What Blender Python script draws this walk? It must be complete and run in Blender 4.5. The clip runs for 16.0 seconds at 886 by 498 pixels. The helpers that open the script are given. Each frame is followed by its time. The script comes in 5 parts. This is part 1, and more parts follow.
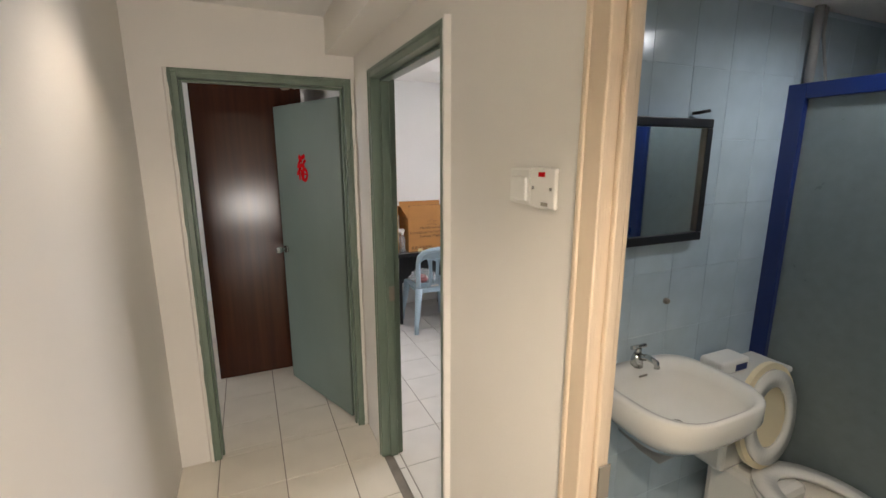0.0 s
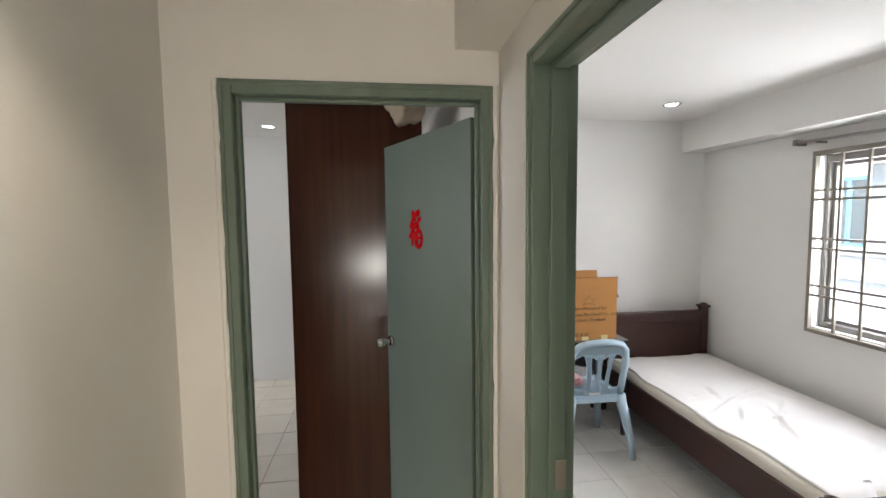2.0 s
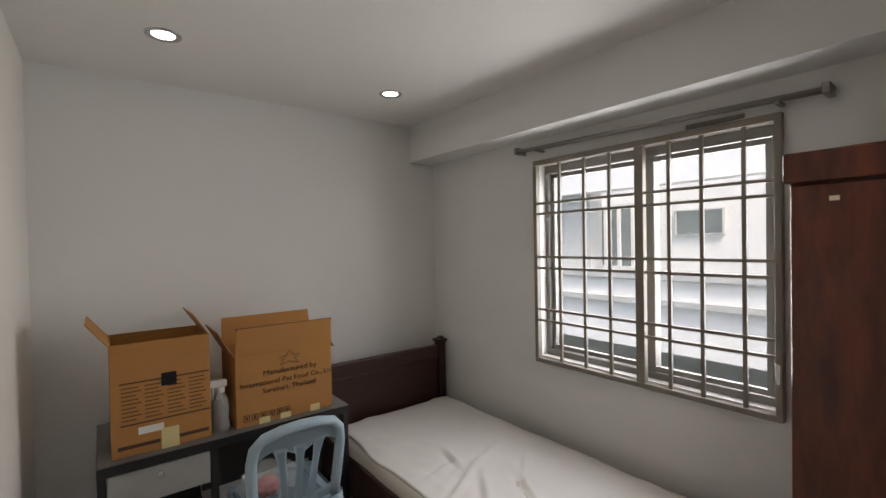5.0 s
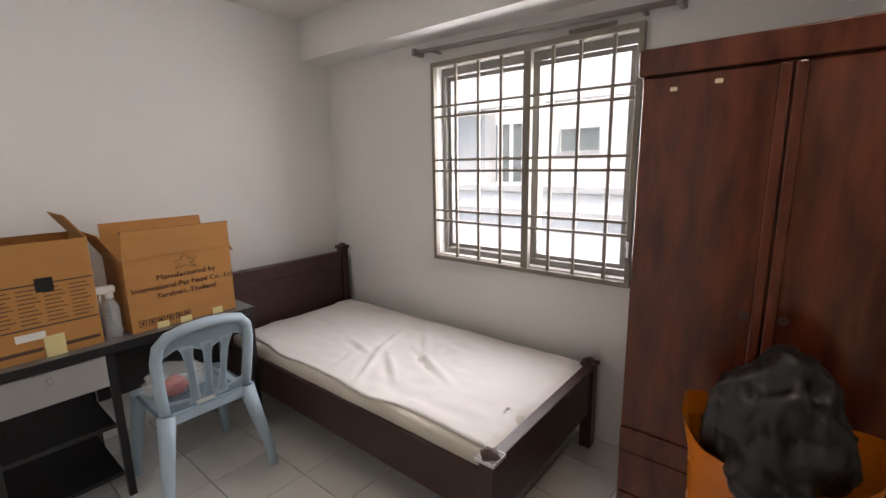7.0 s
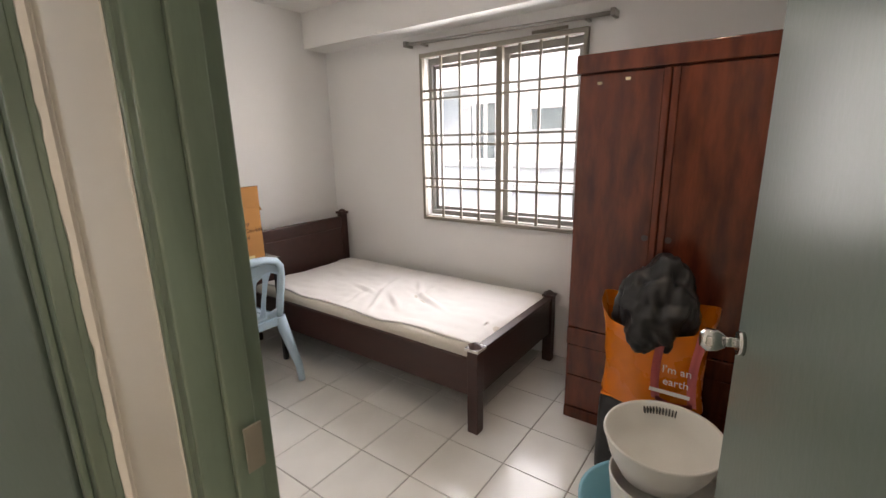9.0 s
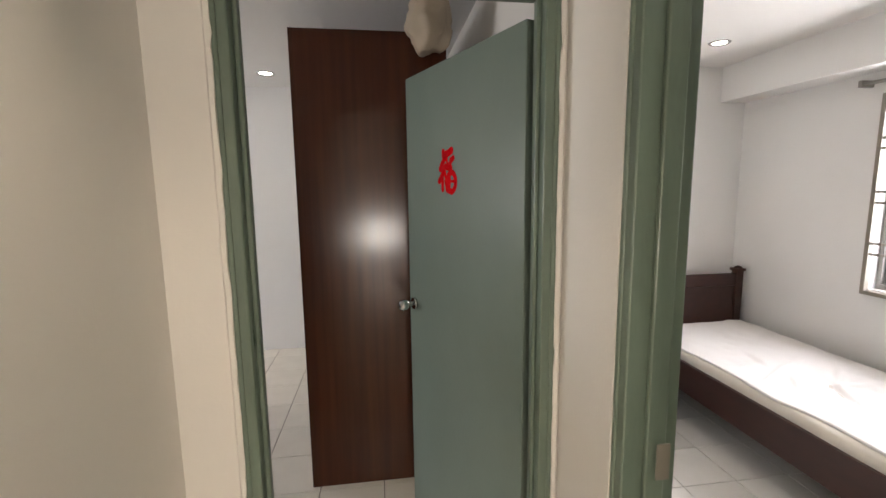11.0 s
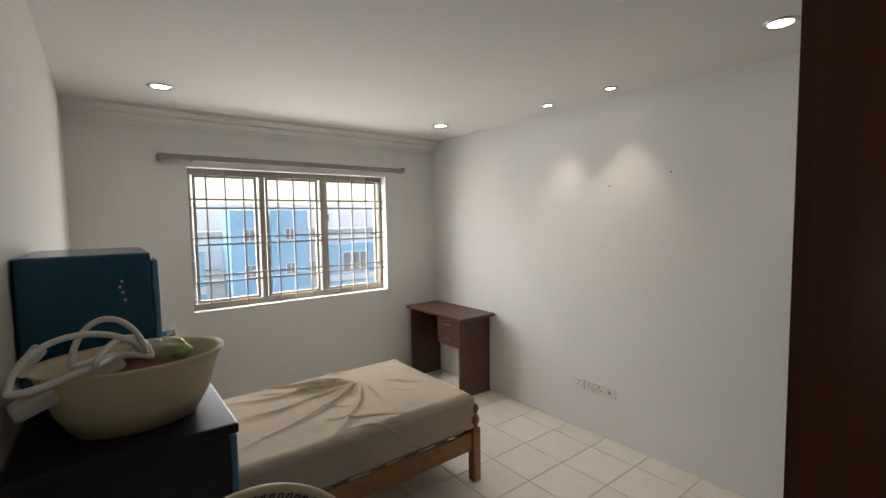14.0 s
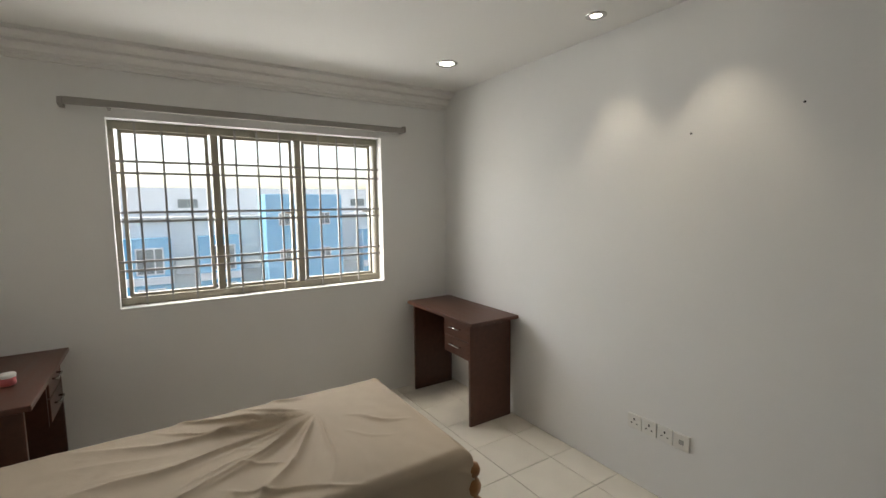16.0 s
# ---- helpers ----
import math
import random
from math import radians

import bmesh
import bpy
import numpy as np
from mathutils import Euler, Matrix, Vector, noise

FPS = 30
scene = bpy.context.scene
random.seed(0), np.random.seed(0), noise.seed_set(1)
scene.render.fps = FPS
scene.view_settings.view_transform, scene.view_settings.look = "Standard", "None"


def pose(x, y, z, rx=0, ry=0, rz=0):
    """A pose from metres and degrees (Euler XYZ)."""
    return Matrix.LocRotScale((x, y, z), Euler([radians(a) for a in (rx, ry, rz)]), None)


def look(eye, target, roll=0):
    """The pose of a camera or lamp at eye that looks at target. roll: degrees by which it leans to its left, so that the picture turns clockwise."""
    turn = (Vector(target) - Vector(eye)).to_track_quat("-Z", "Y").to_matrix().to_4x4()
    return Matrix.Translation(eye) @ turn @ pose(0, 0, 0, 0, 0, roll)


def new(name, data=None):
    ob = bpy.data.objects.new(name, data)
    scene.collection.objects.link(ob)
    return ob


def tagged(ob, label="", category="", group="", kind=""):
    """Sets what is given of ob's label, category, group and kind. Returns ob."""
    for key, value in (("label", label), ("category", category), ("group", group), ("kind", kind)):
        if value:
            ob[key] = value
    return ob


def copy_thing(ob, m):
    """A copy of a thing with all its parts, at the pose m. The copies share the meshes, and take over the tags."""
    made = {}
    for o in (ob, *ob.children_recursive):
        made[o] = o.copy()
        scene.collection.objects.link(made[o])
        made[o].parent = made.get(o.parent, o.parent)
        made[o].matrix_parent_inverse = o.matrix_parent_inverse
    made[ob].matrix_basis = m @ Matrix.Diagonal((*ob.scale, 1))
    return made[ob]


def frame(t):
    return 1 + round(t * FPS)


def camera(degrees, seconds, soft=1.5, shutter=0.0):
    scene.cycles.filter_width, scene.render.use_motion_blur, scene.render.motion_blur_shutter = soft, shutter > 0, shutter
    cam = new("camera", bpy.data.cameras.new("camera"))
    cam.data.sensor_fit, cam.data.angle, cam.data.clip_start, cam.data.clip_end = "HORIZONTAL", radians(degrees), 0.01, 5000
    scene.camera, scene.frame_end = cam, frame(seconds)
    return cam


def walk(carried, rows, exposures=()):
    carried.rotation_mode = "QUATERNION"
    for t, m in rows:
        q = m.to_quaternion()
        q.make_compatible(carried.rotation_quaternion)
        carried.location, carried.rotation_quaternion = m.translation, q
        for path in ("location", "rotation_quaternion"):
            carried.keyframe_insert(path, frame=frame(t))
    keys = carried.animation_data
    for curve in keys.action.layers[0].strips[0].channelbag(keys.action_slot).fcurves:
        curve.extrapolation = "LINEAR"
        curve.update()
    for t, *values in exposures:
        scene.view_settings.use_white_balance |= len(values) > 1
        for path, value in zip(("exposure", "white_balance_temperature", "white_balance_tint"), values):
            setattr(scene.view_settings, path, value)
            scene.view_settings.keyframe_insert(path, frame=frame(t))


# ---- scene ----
cam = camera(90.2, 16.0)
PATH = [
    (0, (0.458, 1.157, 1.691), (1.248, 2.947, 1.277), -0.10),
    (0.5, (0.444, 1.264, 1.691), (0.839, 3.199, 1.372), -0.30),
    (1, (0.477, 1.570, 1.687), (0.663, 3.547, 1.446), -0.20),
    (1.5, (0.553, 1.900, 1.647), (0.670, 3.888, 1.461), -0.60),
    (2, (0.654, 2.225, 1.673), (0.922, 4.201, 1.521), -0.60),
    (2.5, (0.754, 2.488, 1.690), (1.421, 4.370, 1.579), -0.30),
    (3, (0.942, 2.716, 1.716), (2.014, 4.403, 1.641), -0.60),
    (3.2, (1.017, 2.792, 1.735), (2.208, 4.398, 1.673), -0.70),
    (5.5, (1.453, 3.058, 1.544), (2.680, 4.638, 1.516), -1.10),
    (6, (1.468, 3.037, 1.511), (2.636, 4.654, 1.358), -0.40),
    (6.5, (1.447, 2.997, 1.488), (2.743, 4.493, 1.205), 0.30),
    (7, (1.326, 2.984, 1.475), (2.846, 4.228, 1.094), -1.00),
    (7.5, (1.237, 2.925, 1.447), (2.886, 3.969, 1.009), -1.40),
    (8, (1.120, 2.881, 1.430), (2.813, 3.828, 0.946), -1.00),
    (8.5, (0.949, 2.813, 1.423), (2.646, 3.744, 0.919), -0.80),
    (9, (0.794, 2.689, 1.449), (2.366, 3.832, 0.978), -1.20),
    (9.5, (0.702, 2.430, 1.483), (2.015, 3.880, 1.054), -1.35),
    (10, (0.615, 2.301, 1.511), (1.581, 4.011, 1.133), -1.60),
    (10.2, (0.567, 2.284, 1.509), (1.371, 4.082, 1.161), -1.30),
    (12.3, (0.520, 3.445, 1.676), (0.061, 5.376, 1.432), -1.40),
    (12.5, (0.463, 3.585, 1.683), (-0.140, 5.477, 1.449), -1.40),
    (13, (0.361, 3.832, 1.634), (-0.614, 5.570, 1.462), -1.70),
    (13.5, (0.338, 3.944, 1.643), (-0.989, 5.434, 1.498), -1.50),
    (14, (0.335, 3.981, 1.643), (-1.248, 5.197, 1.508), -0.90),
    (14.5, (0.315, 4.062, 1.563), (-1.381, 5.112, 1.416), -0.90),
    (15, (0.243, 4.160, 1.480), (-1.495, 5.132, 1.293), -0.90),
    (15.5, (-0.043, 4.408, 1.509), (-1.789, 5.361, 1.301), -0.90),
    (16, (-0.308, 4.743, 1.540), (-1.984, 5.817, 1.344), -0.70),
]
walk(cam, [(t, look(eye, target, roll)) for t, eye, target, roll in PATH],
     [(0.0, 2.5, 6600, 15), (0.8, 2.6, 6500, 14), (1.5, 2.75, 6300, 12), (2.5, 2.45, 6500, 11), (3.2, 2.15, 6500, 11), (5.5, 1.35, 7000, 14), (6.0, 1.4, 7000, 15), (7.0, 1.98, 7000, 17), (8.5, 2.26, 7100, 18), (9.5, 2.6, 7000, 15), (10.0, 2.75, 6900, 15), (12.5, 2.85, 6700, 15), (13.2, 2.4, 6700, 14), (14.0, 1.95, 7000, 12), (16.0, 1.72, 7000, 9)])

# ---- world and large lights ----
world = bpy.data.worlds.new("world")
scene.world = world
world.use_nodes = True
wn = world.node_tree.nodes
sky = wn.new("ShaderNodeTexSky")
sky.sky_type, sky.sun_disc = "NISHITA", False
sky.sun_elevation, sky.sun_rotation = radians(55), radians(210)
sky.air_density, sky.dust_density = 1.0, 3.0
wn["Background"].inputs["Strength"].default_value = 0.15
world.node_tree.links.new(sky.outputs["Color"], wn["Background"].inputs["Color"])


def lamp(name, kind, m, energy, colour=(1, 1, 1), **values):
    data = bpy.data.lights.new(name, kind)
    data.energy, data.color = energy, colour
    if kind == "AREA":
        data.shape, data.size, data.size_y = "RECTANGLE", values["w"], values["h"]
    elif kind == "SPOT":
        data.spot_size, data.spot_blend, data.shadow_soft_size = radians(values["cone"]), values["blend"], 0.03
    elif kind == "SUN":
        data.angle = radians(values["angle"])
    else:
        data.shadow_soft_size = values.get("soft", 0.05)
    ob = new(name, data)
    ob.matrix_world = m
    return ob


lamp("sun", "SUN", look((-5.0, -8.5, 14), (0, 0, 0)), 1.5, (1.0, 0.95, 0.88), angle=12)
# sky light in the two bedroom window openings
lamp("window_light", "AREA", look((3.85, 4.2, 1.55), (2.0, 4.2, 1.35)), 16, (0.96, 0.97, 1.0), w=1.35, h=1.3)
lamp("window_light", "AREA", look((-4.05, 5.38, 1.55), (-2.0, 5.38, 1.3)), 21, (0.97, 0.98, 1.0), w=1.95, h=1.35)
# added lamp at the made-up corridor window: wardrobe highlight and corridor light
lamp("window_light", "AREA", look((0.5, -3.93, 0.45), (0.5, 0.0, 0.45)), 12, (1.0, 0.93, 0.85), w=0.7, h=0.36)


# ---- materials ----
def mat(name, base, rough=0.6, metal=0.0, var=0.06, scale=6.0, grain=120.0, bump=0.08, spec=0.5, coat=0.0, stretch=(1, 1, 1), dark=None, rand=0.0):
    """Principled paint with stains at one scale and grain at another."""
    m = bpy.data.materials.new(name)
    m.use_nodes = True
    nt = m.node_tree
    n, l = nt.nodes, nt.links
    b = n["Principled BSDF"]
    b.inputs["Roughness"].default_value, b.inputs["Metallic"].default_value = rough, metal
    b.inputs["Specular IOR Level"].default_value, b.inputs["Coat Weight"].default_value = spec, coat
    tc, mp = n.new("ShaderNodeTexCoord"), n.new("ShaderNodeMapping")
    mp.inputs["Scale"].default_value = stretch
    l.new(tc.outputs["Object"], mp.inputs["Vector"])
    big, fine = n.new("ShaderNodeTexNoise"), n.new("ShaderNodeTexNoise")
    big.inputs["Scale"].default_value, big.inputs["Detail"].default_value = scale, 6
    fine.inputs["Scale"].default_value, fine.inputs["Detail"].default_value = grain, 3
    l.new(mp.outputs["Vector"], big.inputs["Vector"]), l.new(mp.outputs["Vector"], fine.inputs["Vector"])
    ramp = n.new("ShaderNodeValToRGB")
    low = dark or tuple(c * (1 - 2.2 * var) for c in base)
    ramp.color_ramp.elements[0].position, ramp.color_ramp.elements[1].position = 0.3, 0.7
    ramp.color_ramp.elements[0].color, ramp.color_ramp.elements[1].color = (*low, 1), (*base, 1)
    l.new(big.outputs["Fac"], ramp.inputs["Fac"])
    mix = n.new("ShaderNodeMix")
    mix.data_type, mix.blend_type = "RGBA", "MULTIPLY"
    mix.inputs["Factor"].default_value = min(1.0, var * 3)
    l.new(ramp.outputs["Color"], mix.inputs["A"])
    l.new(fine.outputs["Color"], mix.inputs["B"])
    colour = ramp.outputs["Color"]
    if var > 0.08:
        bw = n.new("ShaderNodeMapRange")
        bw.inputs["To Min"].default_value, bw.inputs["To Max"].default_value = 0.7, 1.15
        l.new(fine.outputs["Fac"], bw.inputs["Value"])
        l.new(bw.outputs["Result"], mix.inputs["B"])
        colour = mix.outputs["Result"]
    if rand:
        info, hsv = n.new("ShaderNodeObjectInfo"), n.new("ShaderNodeHueSaturation")
        mr = n.new("ShaderNodeMapRange")
        mr.inputs["To Min"].default_value, mr.inputs["To Max"].default_value = 1 - rand, 1 + rand
        l.new(info.outputs["Random"], mr.inputs["Value"])
        l.new(mr.outputs["Result"], hsv.inputs["Value"]), l.new(colour, hsv.inputs["Color"])
        colour = hsv.outputs["Color"]
    l.new(colour, b.inputs["Base Color"])
    rr = n.new("ShaderNodeMapRange")
    rr.inputs["To Min"].default_value, rr.inputs["To Max"].default_value = max(0.02, rough * 0.8), min(1.0, rough * 1.2)
    l.new(big.outputs["Fac"], rr.inputs["Value"]), l.new(rr.outputs["Result"], b.inputs["Roughness"])
    if bump:
        bp = n.new("ShaderNodeBump")
        bp.inputs["Strength"].default_value, bp.inputs["Distance"].default_value = bump, 0.004
        l.new(fine.outputs["Fac"], bp.inputs["Height"]), l.new(bp.outputs["Normal"], b.inputs["Normal"])
    return m


def glow(name, colour, strength):
    m = bpy.data.materials.new(name)
    m.use_nodes = True
    b = m.node_tree.nodes["Principled BSDF"]
    b.inputs["Emission Color"].default_value, b.inputs["Emission Strength"].default_value = (*colour, 1), strength
    return m


def clear(name, colour, rough=0.02, alpha=0.12):
    """Thin clear sheet: mostly see-through, with gloss."""
    m = bpy.data.materials.new(name)
    m.use_nodes = True
    b = m.node_tree.nodes["Principled BSDF"]
    b.inputs["Base Color"].default_value, b.inputs["Roughness"].default_value = (*colour, 1), rough
    b.inputs["Alpha"].default_value = alpha
    return m


WALL = mat("wall_paint", (0.78, 0.755, 0.71), 0.75, var=0.02, scale=1.6, grain=90, bump=0.12, spec=0.3)
WALLW = mat("white_wall_paint", (0.80, 0.80, 0.785), 0.7, var=0.02, scale=1.4, grain=90, bump=0.1, spec=0.3)
CEIL = mat("ceiling_paint", (0.80, 0.79, 0.76), 0.85, var=0.015, scale=1.2, grain=70, bump=0.08, spec=0.2)
GREEN = mat("green_gloss_paint", (0.165, 0.218, 0.17), 0.3, var=0.1, scale=5, grain=45, bump=0.08, stretch=(3, 3, 0.6))
LEAF = mat("pale_green_paint", (0.165, 0.21, 0.182), 0.3, spec=0.16, var=0.06, scale=2.5, grain=60, bump=0.12, stretch=(1, 1, 0.6))
CREAM = mat("cream_gloss_paint", (0.66, 0.54, 0.40), 0.4, var=0.05, scale=4, grain=60, bump=0.2, stretch=(5, 5, 0.6))
TILE = mat("floor_tile_glaze", (0.70, 0.69, 0.66), 0.16, var=0.035, scale=5, grain=40, bump=0.02, rand=0.025)
TILEC = mat("cream_floor_tile_glaze", (0.72, 0.68, 0.60), 0.18, var=0.035, scale=5, grain=40, bump=0.02, rand=0.025)
GROUT = mat("grout", (0.24, 0.22, 0.19), 0.9, var=0.15, scale=8)
BLUETILE = mat("blue_wall_tile_glaze", (0.46, 0.56, 0.62), 0.16, var=0.06, scale=7, grain=30, bump=0.03, rand=0.03)
BROUT = mat("pale_blue_grout", (0.50, 0.60, 0.66), 0.7, var=0.08)
PANEL = mat("brown_melamine", (0.078, 0.022, 0.010), 0.165, var=0.1, scale=3, grain=26, bump=0.03, spec=0.32, stretch=(9, 9, 0.35), dark=(0.045, 0.014, 0.007))
ROBE = mat("red_brown_lacquer", (0.165, 0.038, 0.017), 0.2, var=0.24, scale=5.5, grain=30, bump=0.06, stretch=(3, 3, 0.7), dark=(0.06, 0.013, 0.007))
BEDWOOD = mat("dark_red_brown_wood", (0.05, 0.017, 0.012), 0.36, var=0.14, scale=5, grain=50, bump=0.1, stretch=(4, 1, 4))
DESKWOOD = mat("walnut_melamine", (0.105, 0.042, 0.026), 0.4, var=0.14, scale=4, grain=60, bump=0.06, stretch=(0.6, 7, 7))
PINE = mat("varnished_pine", (0.34, 0.155, 0.055), 0.34, var=0.13, scale=4, grain=50, bump=0.08, stretch=(1, 5, 5))
CARD = mat("brown_cardboard", (0.46, 0.215, 0.062), 0.85, var=0.06, scale=3, grain=80, bump=0.15, stretch=(1, 1, 4))
CARDIN = mat("cardboard_inside", (0.27, 0.15, 0.07), 0.9, var=0.06, scale=3, grain=80, bump=0.1)
INK = mat("printed_ink", (0.085, 0.045, 0.025), 0.8, var=0.05)
TAPE = mat("cream_tape", (0.72, 0.62, 0.30), 0.5, var=0.05)
MATT = mat("cream_foam_ticking", (0.66, 0.62, 0.55), 0.9, var=0.06, scale=3, grain=250, bump=0.2, spec=0.2)
SHEET = mat("white_mattress_cover", (0.80, 0.78, 0.76), 0.9, var=0.03, scale=3, grain=300, bump=0.2, spec=0.2)
FITTED = mat("beige_bed_sheet", (0.50, 0.415, 0.32), 0.9, var=0.04, scale=3, grain=400, bump=0.25, spec=0.15)
CHAIRBLUE = mat("pale_blue_plastic", (0.40, 0.53, 0.62), 0.36, var=0.03, scale=6, grain=80, bump=0.05)
BLACK = mat("black_metal_paint", (0.012, 0.012, 0.014), 0.35, var=0.08)
GREYTOP = mat("grey_glass_top", (0.16, 0.16, 0.16), 0.12, var=0.05)
WHITEP = mat("white_plastic", (0.76, 0.75, 0.71), 0.35, var=0.02)
CREAMP = mat("cream_plastic", (0.78, 0.68, 0.46), 0.4, var=0.03)
CERAMIC = mat("white_ceramic", (0.72, 0.71, 0.66), 0.1, var=0.03, scale=4, coat=0.4, bump=0.0)
CHROME = mat("brushed_chrome", (0.62, 0.62, 0.60), 0.16, metal=1.0, var=0.04, bump=0.03)
ALU = mat("aluminium_frame", (0.25, 0.24, 0.225), 0.45, metal=0.2, var=0.05)
BRONZE = mat("grey_brown_grille_paint", (0.25, 0.225, 0.185), 0.4, var=0.06)
GRILLE = mat("grey_grille_paint", (0.30, 0.285, 0.26), 0.45, var=0.06)
ORANGE = mat("orange_bag_film", (0.78, 0.21, 0.012), 0.28, var=0.06, scale=5, grain=30, bump=0.5)
BAGBLACK = mat("black_bin_liner", (0.012, 0.012, 0.013), 0.32, var=0.1, scale=8, grain=30, bump=0.6)
PINK = mat("pink_print", (0.66, 0.16, 0.16), 0.4, var=0.04)
BLUEPLAST = mat("light_blue_plastic", (0.20, 0.47, 0.58), 0.35, var=0.03)
LOCKER = mat("blue_enamel_steel", (0.012, 0.11, 0.20), 0.22, var=0.05, scale=3, grain=60, bump=0.06)
LOCKERF = mat("bright_blue_enamel", (0.09, 0.30, 0.52), 0.3, var=0.05)
NAVY = mat("navy_frame_paint", (0.008, 0.024, 0.13), 0.3, var=0.06)
FROST = mat("frosted_sheet", (0.17, 0.21, 0.22), 0.3, var=0.05, scale=20)
RED = mat("red_velvet_paper", (0.58, 0.004, 0.008), 0.9, var=0.05, spec=0.05)
GLASS = clear("window_glass", (0.85, 0.95, 0.95))
PLASTICCLEAR = clear("clear_plastic", (0.75, 0.8, 0.8), 0.08, 0.3)
MIRROR = mat("mirror_silver", (0.75, 0.8, 0.8), 0.03, metal=1.0, var=0.01, bump=0.0)
LAMPON = glow("lamp_disc", (1.0, 0.97, 0.9), 5.0)
OUTWHITE = mat("white_render", (0.74, 0.735, 0.72), 0.85, var=0.04, scale=0.6, grain=20)
OUTGREY = mat("grey_render", (0.42, 0.42, 0.41), 0.85, var=0.05, scale=0.6, grain=20)
OUTBLUE = mat("blue_render", (0.17, 0.46, 0.66), 0.85, var=0.04, scale=0.4, grain=20)
OUTGLASS = mat("dark_window_glass", (0.10, 0.12, 0.13), 0.15, var=0.05)
OUTGROUND = mat("far_asphalt", (0.08, 0.08, 0.08), 0.9, var=0.1, scale=0.2, grain=4)


# ---- building helpers ----
def box(bm, x0, x1, y0, y1, z0, z1, bevel=0.0):
    vs = [bm.verts.new((x, y, z)) for x in (x0, x1) for y in (y0, y1) for z in (z0, z1)]
    fs = [bm.faces.new([vs[i] for i in q]) for q in ((0, 1, 3, 2), (4, 6, 7, 5), (0, 4, 5, 1), (2, 3, 7, 6), (0, 2, 6, 4), (1, 5, 7, 3))]
    if bevel:
        bmesh.ops.bevel(bm, geom=list({e for f in fs for e in f.edges}), offset=bevel, segments=2, affect="EDGES", profile=0.5)
    return vs


def boxes(*args, bevel=0.0):
    bm = bmesh.new()
    for a in args:
        box(bm, *a, bevel=bevel)
    return bm


def tube(bm, points, r, sides=10, closed=False, cap=True):
    """A round bar along points; r may be one radius or one a point."""
    pts = [Vector(p) for p in points]
    n = len(pts)
    rings = []
    side = None
    for i, p in enumerate(pts):
        a = pts[(i - 1) % n] if closed or i > 0 else p
        b = pts[(i + 1) % n] if closed or i < n - 1 else p
        d = (b - a).normalized()
        if side is None:
            side = d.orthogonal().normalized()
        side = (side - d * side.dot(d)).normalized()
        up = d.cross(side)
        rad = r[i] if isinstance(r, (list, tuple)) else r
        rings.append([bm.verts.new(p + rad * (math.cos(k * math.tau / sides) * side + math.sin(k * math.tau / sides) * up)) for k in range(sides)])
    for i in range(n if closed else n - 1):
        a, b = rings[i], rings[(i + 1) % n]
        for k in range(sides):
            f = bm.faces.new((a[k], a[(k + 1) % sides], b[(k + 1) % sides], b[k]))
            f.smooth = True
    if cap and not closed:
        bm.faces.new(rings[0][::-1]), bm.faces.new(rings[-1])
    return bm


def lathe(bm, profile, cx=0.0, cy=0.0, sx=1.0, sy=1.0, sides=32):
    """Turns (radius, z) pairs round an upright axis."""
    rings = [[bm.verts.new((cx + r * sx * math.cos(k * math.tau / sides), cy + r * sy * math.sin(k * math.tau / sides), z)) for k in range(sides)] for r, z in profile]
    for a, b in zip(rings, rings[1:]):
        for k in range(sides):
            f = bm.faces.new((a[k], a[(k + 1) % sides], b[(k + 1) % sides], b[k]))
            f.smooth = True
    return bm


def sheet_grid(bm, nx, ny, fn):
    """A sheet of quads; fn(u, v) gives the place."""
    g = [[bm.verts.new(fn(i / nx, j / ny)) for j in range(ny + 1)] for i in range(nx + 1)]
    for i in range(nx):
        for j in range(ny):
            f = bm.faces.new((g[i][j], g[i + 1][j], g[i + 1][j + 1], g[i][j + 1]))
            f.smooth = True
    return bm


def mesh_of(name, bm, material):
    bmesh.ops.recalc_face_normals(bm, faces=bm.faces)
    me = bpy.data.meshes.new(name)
    bm.to_mesh(me)
    bm.free()
    me.materials.append(material)
    return me


def part(name, bm, material, parent, label=""):
    ob = new(name, mesh_of(name, bm, material))
    ob.parent = parent
    return tagged(ob, label)


def thing(name, at, label, category, group="", rz=0.0):
    ob = new(name)
    ob.empty_display_size = 0.1
    ob.matrix_world = pose(*at, 0, 0, rz)
    return tagged(ob, label, category, group)


def structure(name, bm, material, label="", category=""):
    return tagged(new(name, mesh_of(name, bm, material)), label, category, kind="structure")


def solid(name, bm, material, label, category, group=""):
    return tagged(new(name, mesh_of(name, bm, material)), label, category, group)


# ---- walls, floors, ceilings ----
def wall_with_holes(along, c0, c1, a0, a1, z0, z1, holes):
    """Upright wall between c0 and c1 thick, running along 'x' or 'y' from a0 to a1, with (start, end, low, high) openings."""
    bm = bmesh.new()
    def put(s, e, lo, hi):
        if e - s > 0.001 and hi - lo > 0.001:
            box(bm, *((c0, c1, s, e) if along == "y" else (s, e, c0, c1)), lo, hi)
    p = a0
    for s, e, lo, hi in sorted(holes):
        put(p, s, z0, z1)
        put(s, e, z0, lo), put(s, e, hi, z1)
        p = e
    put(p, a1, z0, z1)
    return bm


